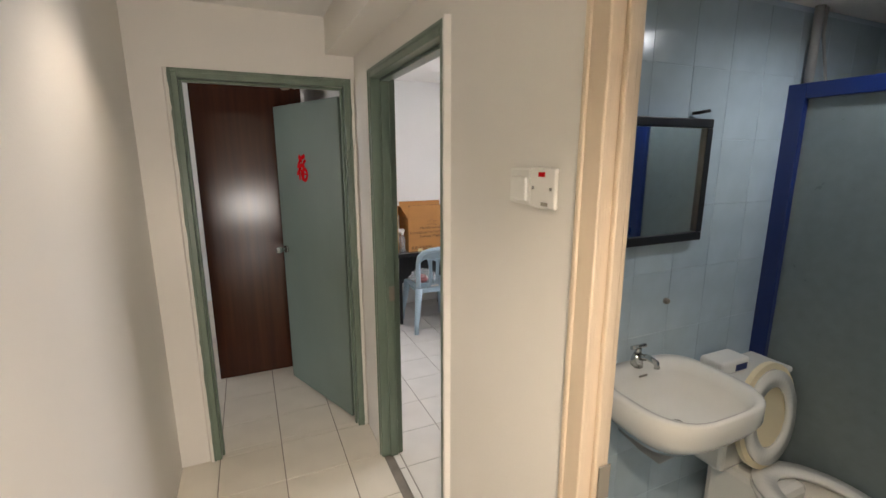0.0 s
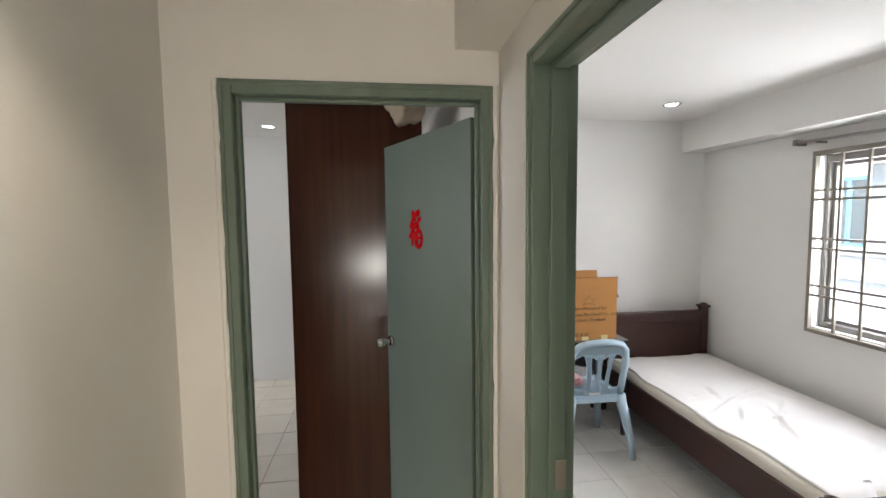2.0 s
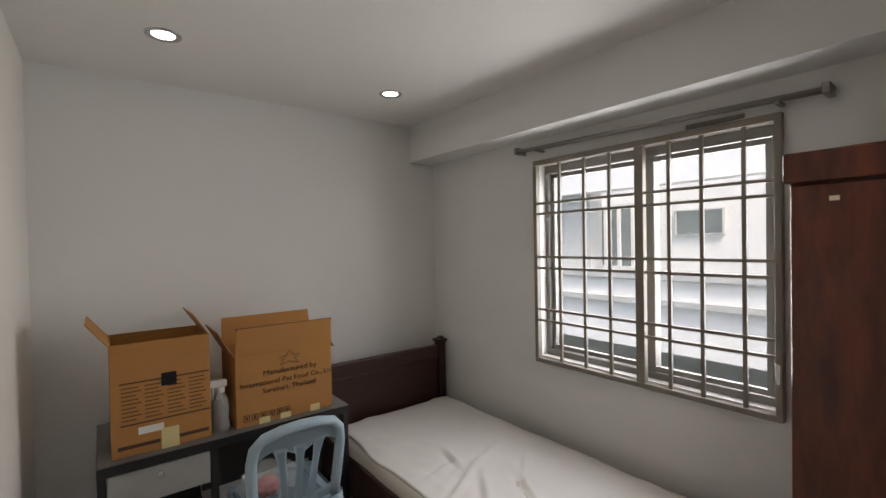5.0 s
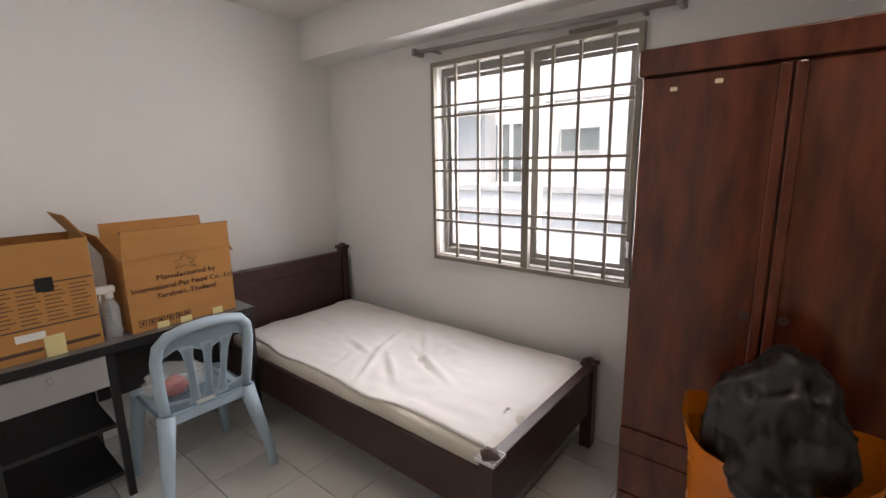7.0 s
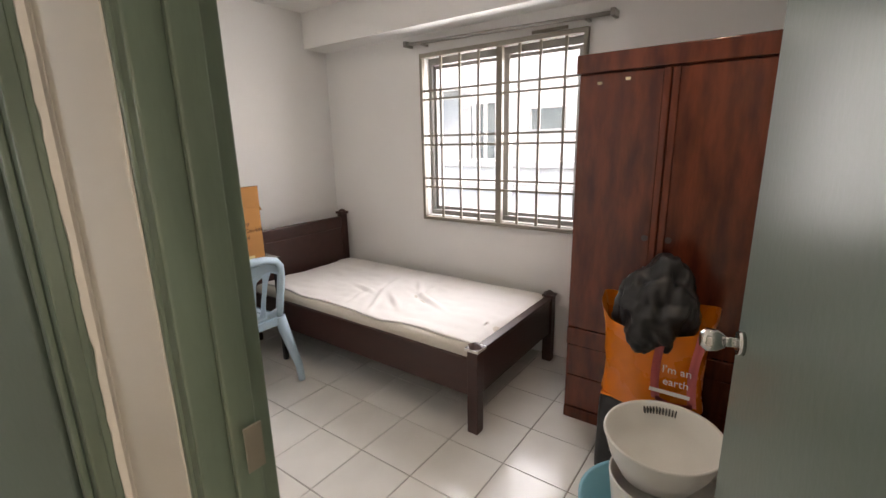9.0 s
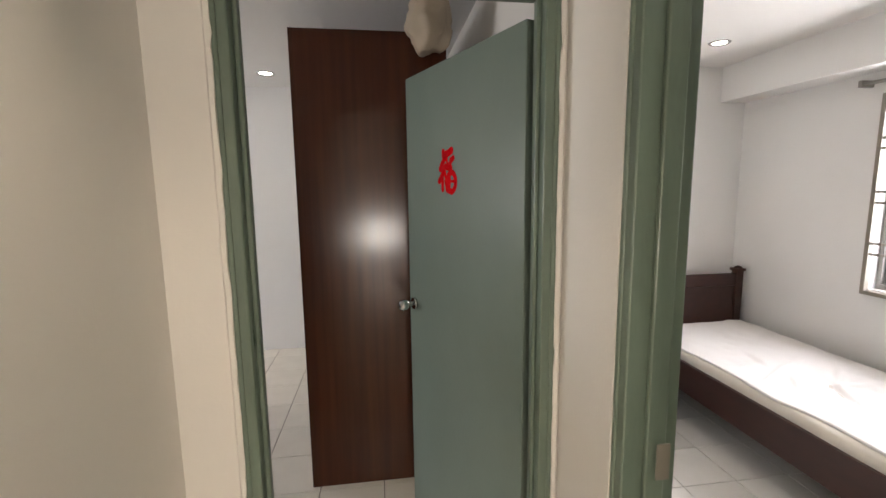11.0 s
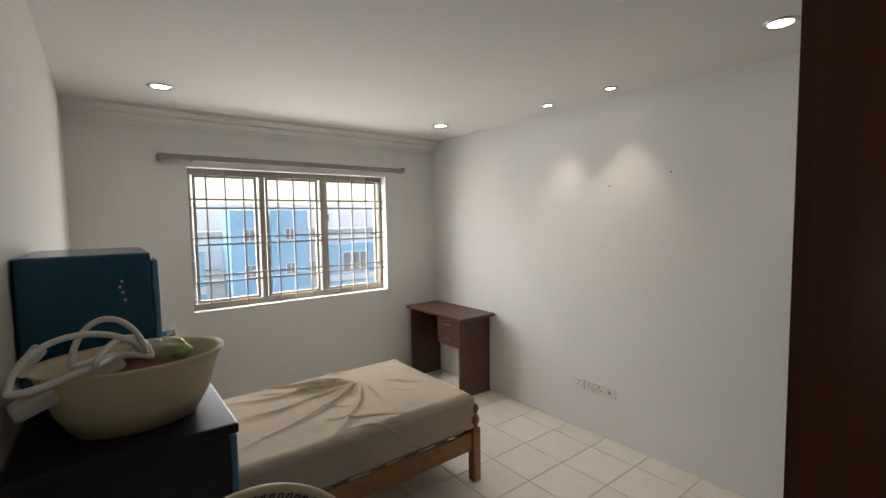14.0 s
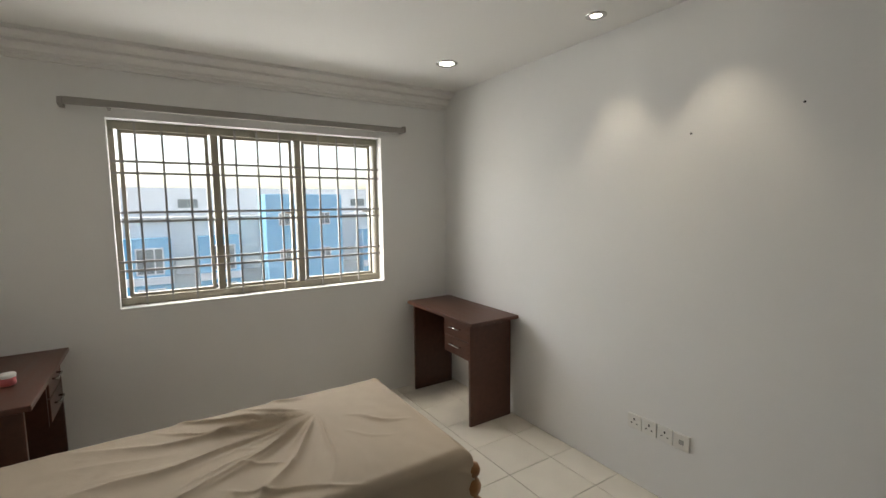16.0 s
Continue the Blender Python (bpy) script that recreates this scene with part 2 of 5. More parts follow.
TOP = 2.6
structure("wall_corridor_left", wall_with_holes("y", -0.12, 0.0, -4.0, 3.70, 0, TOP, [(1.205, 2.075, 0, 2.098)]), WALL, "warm white painted corridor wall with a door frame", "wall")
structure("wall_corridor_right", wall_with_holes("y", 1.05, 1.15, -4.0, 6.865, 0, TOP, [(0.96, 1.838, 0, 2.1), (2.453, 3.376, 0, 2.098)]), WALL, "warm white painted wall with two door openings", "wall")
structure("wall_master_near", wall_with_holes("x", 3.70, 3.80, -3.57, 1.05, 0, TOP, [(0.16, 1.03, 0, 2.098)]), WALL, "white painted wall with the bedroom door opening", "wall")
# unseen end wall, with an opening added for the made-up window
structure("wall_corridor_end", wall_with_holes("x", -4.12, -4.0, -0.12, 1.15, 0, TOP, [(0.1, 0.9, 0.2, 0.7)]), WALL, "plain warm white wall closing the corridor", "wall")
structure("wall_bedroom_far", boxes((1.15, 3.5, 5.85, 5.97, 0, TOP)), WALLW, "plain white painted bedroom wall", "wall")
structure("wall_bedroom_window", wall_with_holes("y", 3.5, 3.65, 0.7, 5.97, 0, TOP, [(3.615, 4.79, 0.89, 2.04)]), WALLW, "white painted bedroom wall with a grilled window", "wall")
structure("wall_bedroom_near", boxes((1.15, 3.5, 2.33, 2.42, 0, TOP)), WALLW, "plain white wall between bedroom and bathroom", "wall")
structure("wall_bathroom_back", boxes((1.15, 3.5, 0.7, 0.8, 0, TOP)), BLUETILE, "pale blue tiled bathroom wall", "wall")
structure("wall_master_window", wall_with_holes("y", -3.8, -3.57, 3.70, 6.985, 0, TOP, [(4.515, 6.26, 0.925, 2.075)]), WALLW, "white painted wall with a wide grilled window", "wall")
structure("wall_master_far", boxes((-3.57, 1.15, 6.865, 6.985, 0, TOP)), WALLW, "plain white painted bedroom wall lit by downlights", "wall")
structure("ceiling_corridor", boxes((0.0, 1.05, -4.0, 3.70, 2.40, 2.5)), CEIL, "flat off-white corridor ceiling", "ceiling")
structure("ceiling_bedroom", boxes((1.15, 3.5, 2.42, 5.85, 2.47, 2.57)), CEIL, "flat white bedroom ceiling", "ceiling")
structure("ceiling_master", boxes((-3.57, 1.05, 3.80, 6.865, 2.47, 2.57)), CEIL, "flat white bedroom ceiling with downlights", "ceiling")
structure("ceiling_bathroom", boxes((1.15, 3.5, 0.8, 2.33, 2.27, 2.37)), CEIL, "flat white bathroom ceiling", "ceiling")
structure("roof_slab", boxes((-3.8, 3.65, -4.12, 6.985, 2.6, 2.8)), OUTWHITE, "concrete slab above the flat", "slab")
structure("beam_corridor", boxes((0.90, 1.05, -4.0, 3.70, 2.215, 2.40)), WALL, "painted beam along the corridor wall", "beam")
structure("beam_bedroom", boxes((3.28, 3.5, 2.42, 5.85, 2.20, 2.47)), WALLW, "painted beam above the bedroom window", "beam")

# stepped cornice at the window wall
cn = bmesh.new()
prof = [(-3.57, 2.345), (-3.548, 2.345), (-3.548, 2.368), (-3.530, 2.368), (-3.527, 2.384), (-3.505, 2.394), (-3.490, 2.408), (-3.470, 2.408), (-3.470, 2.424), (-3.445, 2.430), (-3.425, 2.448), (-3.400, 2.448), (-3.400, 2.470), (-3.57, 2.470)]
ra, rb = [[cn.verts.new((x, y, z)) for x, z in prof] for y in (3.80, 6.865)]
for k in range(len(prof)):
    cn.faces.new((ra[k], ra[(k + 1) % len(prof)], rb[(k + 1) % len(prof)], rb[k]))
cn.faces.new(ra), cn.faces.new(rb)
structure("trim_cornice", cn, CEIL, "white stepped plaster cornice", "cornice")

floors = {}
for nm, x0, x1, y0, y1 in (("floor_corridor", -0.12, 1.05, -4.12, 3.75), ("floor_bedroom", 1.05, 3.65, 2.33, 5.97), ("floor_master", -3.8, 1.15, 3.75, 6.985), ("floor_bathroom", 1.05, 3.65, 0.7, 2.33)):
    floors[nm] = structure(nm, boxes((x0, x1, y0, y1, -0.15, -0.004)), GROUT, "pale glazed square floor tiles with dark grout", "floor")


# ---- door frames and doors ----
def door_frame(name, along, c0, c1, a0, a1, height, w, material, label, proud=0.012):
    """Two jambs and a head with stops round an opening a0..a1 (clear), c0..c1 through the wall."""
    root = tagged(thing(name, (0, 0, 0), label, "door frame"), kind="structure")
    def piece(nm, s, e, lo, hi):
        bm = bmesh.new()
        def put(s2, e2, d0, d1, l2, h2):
            box(bm, *((d0, d1, s2, e2) if along == "y" else (s2, e2, d0, d1)), l2, h2, bevel=0.004)
        put(s, e, c0 - proud, c1 + proud, lo, hi)
        return bm, put
    d0, d1 = c0 + 0.34 * (c1 - c0), c0 + 0.8 * (c1 - c0)
    for s, e, q in ((a0 - w, a0, 1), (a1, a1 + w, -1)):
        bm, put = piece("jamb", s, e, 0, height + w)
        inner = (a0, a0 + 0.013) if q == 1 else (a1 - 0.013, a1)
        put(*inner, d0, d1, 0, height)
        lip = (s + 0.006, s + 0.020) if q == 1 else (e - 0.020, e - 0.006)
        put(*lip, c0 - proud - 0.005, c0, 0, height + w - 0.006)
        part("jamb", bm, material, root)
    bm, put = piece("head", a0, a1, height, height + w)
    put(a0 + 0.013, a1 - 0.013, d0, d1, height - 0.013, height)
    put(a0 - w + 0.02, a1 + w - 0.02, c0 - proud - 0.005, c0, height + w - 0.020, height + w - 0.006)
    part("head", bm, material, root)
    return root


door_frame("door_frame_master", "x", 3.70, 3.765, 0.200, 0.986, 2.055, 0.045, GREEN, "dark green gloss painted door frame")
door_frame("door_frame_bedroom", "y", 1.05, 1.15, 2.497, 3.333, 2.053, 0.045, GREEN, "dark green gloss painted door frame with worn edges")
door_frame("door_frame_side", "y", -0.12, 0.0, 1.265, 2.015, 2.04, 0.06, GREEN, "dark green gloss painted door frame")
door_frame("door_frame_bathroom", "y", 1.05, 1.106, 1.02, 1.775, 2.04, 0.065, CREAM, "cream gloss painted bathroom door frame")


def paint_edge(along, face, edge, side, top, seed):
    """Ragged lip of wall paint brushed over the outer edge of a door frame."""
    bm = bmesh.new()
    rows = []
    for k in range(71):
        z = top * k / 70
        reach = 0.006 + 0.005 * noise.noise(Vector((seed, z * 9, 0))) + 0.005 * noise.noise(Vector((seed, z * 31, 4)))
        row = []
        for a, d in ((edge - side * 0.016, 0.0), (edge - side * 0.006, 0.0185), (edge + side * reach, 0.0185), (edge + side * (reach + 0.001), 0.012)):
            row.append(bm.verts.new((face - d, a, z) if along == "y" else (a, face - d, z)))
        rows.append(row)
    for p, q in zip(rows, rows[1:]):
        for i in range(3):
            bm.faces.new((p[i], p[i + 1], q[i + 1], q[i]))
    structure("trim_paint_edge", bm, WALL, "ragged wall paint lapping over the door frame", "paint edge")


paint_edge("y", 1.05, 2.452, 1, 2.098, 1.0)
paint_edge("y", 1.05, 3.378, -1, 2.098, 2.0)
paint_edge("x", 3.70, 0.155, 1, 2.098, 3.0)
paint_edge("x", 3.70, 1.031, -1, 2.098, 4.0)


def lever_set(parent, w, z, face):
    """Chrome lever with rose on the face at y = face (sign gives the side)."""
    s = 1 if face > 0 else -1
    bm = bmesh.new()
    tube(bm, [(w, face, z), (w, face + s * 0.012, z)], 0.026, 20)
    tube(bm, [(w, face + s * 0.01, z), (w, face + s * 0.05, z)], 0.011, 12)
    h = part("door_knob", bm, CHROME, parent, "polished chrome door knob")
    bm = bmesh.new()
    tube(bm, [(w, face + s * 0.035, z), (w, face + s * 0.05, z), (w, face + s * 0.07, z), (w, face + s * 0.083, z)], [0.014, 0.024, 0.026, 0.016], 18)
    part("grip", bm, CHROME, h)


def door_leaf(name, hinge, angle, width, label, knob_z=1.0, height=2.02, paint=None):
    """A flush leaf; local x runs from the hinge to the free edge, local y is its thickness."""
    root = tagged(thing(name, (*hinge, 0.0), label, "door", rz=angle), kind="structure")
    part("leaf", boxes((0.0, width, -0.018, 0.018, 0.012, height), bevel=0.003), paint or LEAF, root)
    lever_set(root, width - 0.055, knob_z, 0.018)
    lever_set(root, width - 0.055, knob_z, -0.018)
    part("latch_plate", boxes((width - 0.001, width + 0.002, -0.012, 0.012, knob_z - 0.05, knob_z + 0.05)), CHROME, root)
    return root


# master leaf: hinged at its right jamb, ajar into the room
master_door = door_leaf("door_master", (0.985, 3.80), 112.0, 0.80, "pale green painted flush door standing open, with a red paper character", 1.03)
# bedroom leaf: hinged at the near jamb, swung into the room
bedroom_door = door_leaf("door_bedroom", (1.166, 2.492), 13.4, 0.80, "pale green painted flush door standing open into the bedroom", 1.01)
tagged(thing("door_side", (-0.07, 1.27, 0), "dark green painted closed door", "door"), kind="structure")
part("leaf", boxes((-0.02, 0.02, 0.0, 0.74, 0.01, 2.03), bevel=0.003), LEAF, bpy.data.objects["door_side"])

bd = bpy.data.objects["door_frame_bedroom"]
part("strike_plate", boxes((1.095, 1.125, 3.2985, 3.3025, 0.94, 1.02), bevel=0.001), BRONZE, bd, "dull metal strike plate")
bt = bpy.data.objects["door_frame_bathroom"]
part("strike_plate", boxes((1.075, 1.105, 1.7555, 1.7595, 0.98, 1.06), bevel=0.001), BRONZE, bt, "rusty brown strike plate")


# ---- windows ----
def window_bedroom():
    """Two-light sliding window with a painted bar grille on the room side."""
    root = tagged(thing("window_1", (3.5, 4.2, 0), "two-light aluminium sliding window behind a painted bar grille", "window"), kind="structure")
    y0, y1, z0, z1 = -0.585, 0.59, 0.89, 2.04
    part("window_frame", boxes((0.05, 0.11, y0, y1, z0, z0 + 0.045), (0.05, 0.11, y0, y1, z1 - 0.045, z1), (0.05, 0.11, y0, y0 + 0.028, z0 + 0.045, z1 - 0.045), (0.05, 0.11, y1 - 0.028, y1, z0 + 0.045, z1 - 0.045), (0.05, 0.11, -0.075, -0.015, z0 + 0.045, z1 - 0.045), bevel=0.003), ALU, root)
    for s, e, d in ((y0 + 0.03, -0.045, 0.065), (-0.045, y1 - 0.03, 0.085)):
        sash = part("sash", boxes((d - 0.012, d + 0.012, s, s + 0.022, z0 + 0.05, z1 - 0.05), (d - 0.012, d + 0.012, e - 0.022, e, z0 + 0.05, z1 - 0.05), (d - 0.012, d + 0.012, s + 0.022, e - 0.022, z0 + 0.05, z0 + 0.074), (d - 0.012, d + 0.012, s + 0.022, e - 0.022, z1 - 0.074, z1 - 0.05)), ALU, root)
        pane = part("pane", boxes((d - 0.002, d + 0.002, s + 0.022, e - 0.022, z0 + 0.074, z1 - 0.074)), GLASS, sash)
        pane.visible_shadow = False
    part("window_sill", boxes((0.001, 0.05, y0, y1, z0 - 0.0, z0 + 0.012)), OUTWHITE, root)
    grille = tagged(thing("window_grille", (3.478, 4.2, 0), "grey-brown painted steel bar grille on the bedroom window", "grille"), kind="structure")
    gy0, gy1, gz0, gz1 = -0.61, 0.61, 0.87, 2.065
    part("grille_frame", boxes((-0.014, 0.02, gy0, gy1, gz0, gz0 + 0.025), (-0.014, 0.02, gy0, gy1, gz1 - 0.03, gz1), (-0.014, 0.02, gy0, gy0 + 0.025, gz0 + 0.025, gz1 - 0.03), (-0.014, 0.02, gy1 - 0.025, gy1, gz0 + 0.025, gz1 - 0.03), (-0.014, 0.02, -0.065, -0.022, gz0 + 0.025, gz1 - 0.03), bevel=0.003), BRONZE, grille)
    for z in (1.12, 1.185, 1.43, 1.495, 1.75, 1.81):
        part("bar", boxes((-0.008, 0.006, gy0 + 0.025, gy1 - 0.025, z - 0.007, z + 0.007)), BRONZE, grille)
    for y in (-0.48, -0.32, -0.18, 0.12, 0.27, 0.43):
        part("bar", boxes((-0.003, 0.010, y - 0.008, y + 0.008, gz0 + 0.025, gz1 - 0.03)), BRONZE, grille)
    part("latch", boxes((-0.03, -0.012, gy0 + 0.002, gy0 + 0.02, 1.02, 1.10), bevel=0.004), CHROME, grille)


window_bedroom()


def window_master():
    root = tagged(thing("window_2", (-3.57, 5.385, 0), "three-light casement window with pale frames behind a bar grille", "window"), kind="structure")
    y0, y1, z0, z1 = -0.87, 0.875, 0.925, 2.075
    part("window_sill", boxes((-0.225, 0.002, y0, y1, z0, z0 + 0.014)), OUTWHITE, root)
    z0 = z0 + 0.014
    part("window_frame", boxes((-0.15, -0.09, y0, y1, z0, z0 + 0.05), (-0.15, -0.09, y0, y1, z1 - 0.05, z1), (-0.15, -0.09, y0, y0 + 0.03, z0 + 0.05, z1 - 0.05), (-0.15, -0.09, y1 - 0.03, y1, z0 + 0.05, z1 - 0.05), (-0.15, -0.09, -0.322, -0.278, z0 + 0.05, z1 - 0.05), (-0.15, -0.09, 0.223, 0.267, z0 + 0.05, z1 - 0.05), bevel=0.003), CREAMF, root)
    for s, e in ((y0 + 0.045, -0.335), (-0.265, 0.21), (0.28, y1 - 0.045)):
        d = -0.135
        sash = part("sash", boxes((d - 0.015, d + 0.015, s, s + 0.022, z0 + 0.045, z1 - 0.045), (d - 0.015, d + 0.015, e - 0.022, e, z0 + 0.045, z1 - 0.045), (d - 0.015, d + 0.015, s + 0.022, e - 0.022, z0 + 0.045, z0 + 0.068), (d - 0.015, d + 0.015, s + 0.022, e - 0.022, z1 - 0.068, z1 - 0.045)), CREAMF, root)
        pane = part("pane", boxes((d - 0.002, d + 0.002, s + 0.022, e - 0.022, z0 + 0.068, z1 - 0.068)), GLASS, sash)
        pane.visible_shadow = False
    for y in (0.20, 0.80):
        bm = bmesh.new()
        tube(bm, [(-0.11, y, 1.50), (-0.08, y, 1.50), (-0.075, y - 0.07, 1.505)], 0.007, 8)
        part("latch", bm, BRONZE, root)
    grille = tagged(thing("window_grille", (-3.635, 5.385, 0), "grey painted steel bar grille on the wide window", "grille"), kind="structure")
    for z in (1.16, 1.215, 1.465, 1.52, 1.76, 1.83):
        part("bar", boxes((-0.006, 0.008, y0 + 0.004, y1 - 0.004, z - 0.007, z + 0.007)), GRILLE, grille)
    for y in (-0.735, -0.595, -0.455, -0.175, -0.035, 0.115, 0.395, 0.535, 0.685):
        part("bar", boxes((-0.013, -0.0, y - 0.006, y + 0.006, 0.94, 2.07)), GRILLE, grille)


CREAMF = mat("pale_window_frame_paint", (0.32, 0.295, 0.23), 0.4, var=0.05)
window_master()

# unseen corridor end window, made up for the highlight on the brown wardrobe
root = tagged(thing("window_3", (0.5, -4.0, -0.8), "made-up window with a pale frame at the unseen corridor end", "window"), kind="structure")
part("window_frame", boxes((-0.4, 0.4, -0.09, -0.04, 1.0, 1.03), (-0.4, 0.4, -0.09, -0.04, 1.47, 1.5), (-0.4, -0.37, -0.09, -0.04, 1.03, 1.47), (0.37, 0.4, -0.09, -0.04, 1.03, 1.47)), ALU, root)
part("pane", boxes((-0.37, 0.37, -0.07, -0.066, 1.03, 1.47)), GLASS, root).visible_shadow = False


def curtain_rod(at_x, y0, y1, z0, z1, material, label, double, wall_side):
    root = thing("curtain_rod", (at_x, (y0 + y1) / 2, (z0 + z1) / 2), label, "curtain rod")
    h, dz = (y1 - y0) / 2, (z1 - z0) / 2
    bm = bmesh.new()
    if double:
        tube(bm, [(0, -h, -dz), (0, h, dz)], 0.009, 10)
    else:
        box(bm, -0.008, 0.008, -h, h, -0.021, 0.021, bevel=0.006)
    part("rail", bm, material, root)
    if double:
        bm = bmesh.new()
        tube(bm, [(wall_side * 0.045, -h, -dz + 0.004), (wall_side * 0.045, h, dz + 0.004)], 0.009, 10)
        part("rail", bm, material, root)
    for s in (-1, 1):
        part("end_cap", boxes((-0.018, wall_side * 0.075 if wall_side > 0 else 0.018, s * h - 0.012, s * h + 0.012, s * dz - 0.02, s * dz + 0.02) if wall_side > 0 else (wall_side * 0.075, 0.018, s * h - 0.012, s * h + 0.012, s * dz - 0.023, s * dz + 0.023), bevel=0.004), material, root)
        part("bracket", boxes((min(0, wall_side * 0.08), max(0, wall_side * 0.08), s * h * 0.8 - 0.008, s * h * 0.8 + 0.008, s * dz * 0.8 - 0.02, s * dz * 0.8 - 0.008)), material, root)
    return root


curtain_rod(3.43, 3.45, 4.90, 2.105, 2.135, GRILLE, "grey double metal curtain rail above the bedroom window", True, 1)
curtain_rod(-3.50, 4.33, 6.43, 2.13, 2.145, GRILLE, "grey flat curtain rail above the wide window", False, -1)
solid("wall_mark", boxes((3.492, 3.499, 3.72, 3.95, 2.075, 2.095), bevel=0.003), BRONZE, "dull brown strip stuck on the wall above the window", "bracket")


# ---- downlights ----
def downlight(x, y, z, power, colour=(1, 0.95, 0.86), r=0.055, cone=100):
    root = thing("downlight", (x, y, z), "round chrome recessed downlight switched on", "downlight", "ceiling downlights")
    bm = lathe(bmesh.new(), [(r + 0.012, 0.0), (r + 0.012, -0.003), (r + 0.004, -0.008), (r - 0.006, -0.006), (r - 0.014, -0.001)], sides=28)
    part("rim", bm, CHROME, root)
    bm = bmesh.new()
    bmesh.ops.create_circle(bm, cap_ends=True, radius=r - 0.012, segments=24, matrix=Matrix.Translation((0, 0, -0.0022)))
    part("lens", bm, LAMPON, root, "glowing frosted lens")
    lamp("downlight_glow", "SPOT", look((x, y, z - 0.02), (x, y, 0)), power, colour, cone=cone, blend=0.7)
    return root


for x, y in ((1.64, 5.20), (2.78, 5.29)):
    downlight(x, y, 2.47, 1.1)
for x, y in ((-2.82, 6.40), (-2.86, 4.30), (-0.33, 6.36)):
    downlight(x, y, 2.47, 1, r=0.06)
for x, y in ((-1.82, 6.63), (-1.31, 6.63)):
    downlight(x, y, 2.47, 3.0, (1, 0.9, 0.76), r=0.04, cone=75)
# unseen downlight, assumed from a warm tint and placed to brighten the bag corner
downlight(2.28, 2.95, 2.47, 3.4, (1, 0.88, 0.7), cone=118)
downlight(0.34, 2.85, 2.40, 3.0, (1, 0.86, 0.68), cone=110)
# unseen downlight, added to light the corridor walls from behind
downlight(0.42, 0.9, 2.40, 25, (1, 0.86, 0.68), cone=130)
downlight(2.33, 1.73, 2.27, 2.7, (0.9, 0.96, 1.0), cone=172)


# ---- bedroom ----
def cloth_height(u, v, amp, seed):
    n = noise.noise(Vector((u * 5 + seed, v * 9, seed))) + 0.5 * noise.noise(Vector((u * 13, v * 17 + seed, 2 * seed)))
    return amp * n


def single_bed():
    # origin at the foot, room side; x across, y along
    root = thing("bed", (2.46, 3.71, 0), "dark red-brown wooden single bed with a bare mattress by the window", "bed")
    w, L = 0.99, 2.02
    for x in (0.0, w - 0.06):
        bm = boxes((x, x + 0.06, 0.0, 0.06, 0.0, 0.455), bevel=0.004)
        box(bm, x - 0.008, x + 0.068, -0.008, 0.068, 0.455, 0.47, bevel=0.003)
        lathe(bm, [(0.045, 0.47), (0.03, 0.482), (0.0, 0.495)], x + 0.03, 0.03, sides=4)
        part("foot_post", bm, BEDWOOD, root)
        bm = boxes((x, x + 0.06, L - 0.06, L, 0.0, 0.85), bevel=0.004)
        box(bm, x - 0.01, x + 0.07, L - 0.07, L + 0.01, 0.85, 0.872, bevel=0.003)
        lathe(bm, [(0.042, 0.872), (0.03, 0.884), (0.0, 0.893)], x + 0.03, L - 0.03, sides=4)
        part("head_post", bm, BEDWOOD, root)
    part("tape", boxes((-0.011, 0.071, -0.011, -0.008, 0.456, 0.469), (-0.011, -0.008, -0.008, 0.068, 0.456, 0.469), (0.068, 0.071, -0.008, 0.068, 0.456, 0.469)), WHITEP, root, "white tape round the post cap")
    part("footboard", boxes((0.06, w - 0.06, 0.015, 0.045, 0.20, 0.43), (0.06, w - 0.06, 0.005, 0.055, 0.43, 0.452), bevel=0.004), BEDWOOD, root)
    bm = boxes((0.06, w - 0.06, L - 0.045, L - 0.018, 0.25, 0.73), bevel=0.003)
    box(bm, 0.06, w - 0.06, L - 0.055, L - 0.01, 0.73, 0.83, bevel=0.008)
    part("headboard", bm, BEDWOOD, root)
    for x in (0.015, w - 0.04):
        part("side_rail", boxes((x, x + 0.025, 0.06, L - 0.06, 0.20, 0.40), bevel=0.003), BEDWOOD, root)
    for k in range(9):
        y = 0.15 + k * 0.21
        part("slat", boxes((0.04, w - 0.04, y, y + 0.07, 0.33, 0.345)), BEDWOOD, root)


single_bed()


def mattress(name, x0, x1, y0, y1, z0, z1, material, label, r=0.035, sag=0.008, seed=1.0, folds=None):
    """Rounded slab with a soft uneven top."""
    bm = boxes((x0, x1, y0, y1, z0, z1), bevel=r)
    bmesh.ops.subdivide_edges(bm, edges=[e for e in bm.edges if e.calc_length() > 0.15], cuts=14, use_grid_fill=True)
    for v in bm.verts:
        if v.co.z > z0 + 0.5 * (z1 - z0):
            v.co.z += cloth_height(v.co.x, v.co.y, sag, seed)
        v.co.x += 0.004 * noise.noise(v.co * 6)
        v.co.y += 0.004 * noise.noise(v.co * 5 + Vector((3, 0, 0)))
    for f in bm.faces:
        f.smooth = True
    return solid(name, bm, material, label, "mattress")


mattress("mattress", 2.495, 3.40, 3.77, 5.66, 0.345, 0.452, MATT, "thin white foam mattress on the wooden bed", 0.03, 0.004)


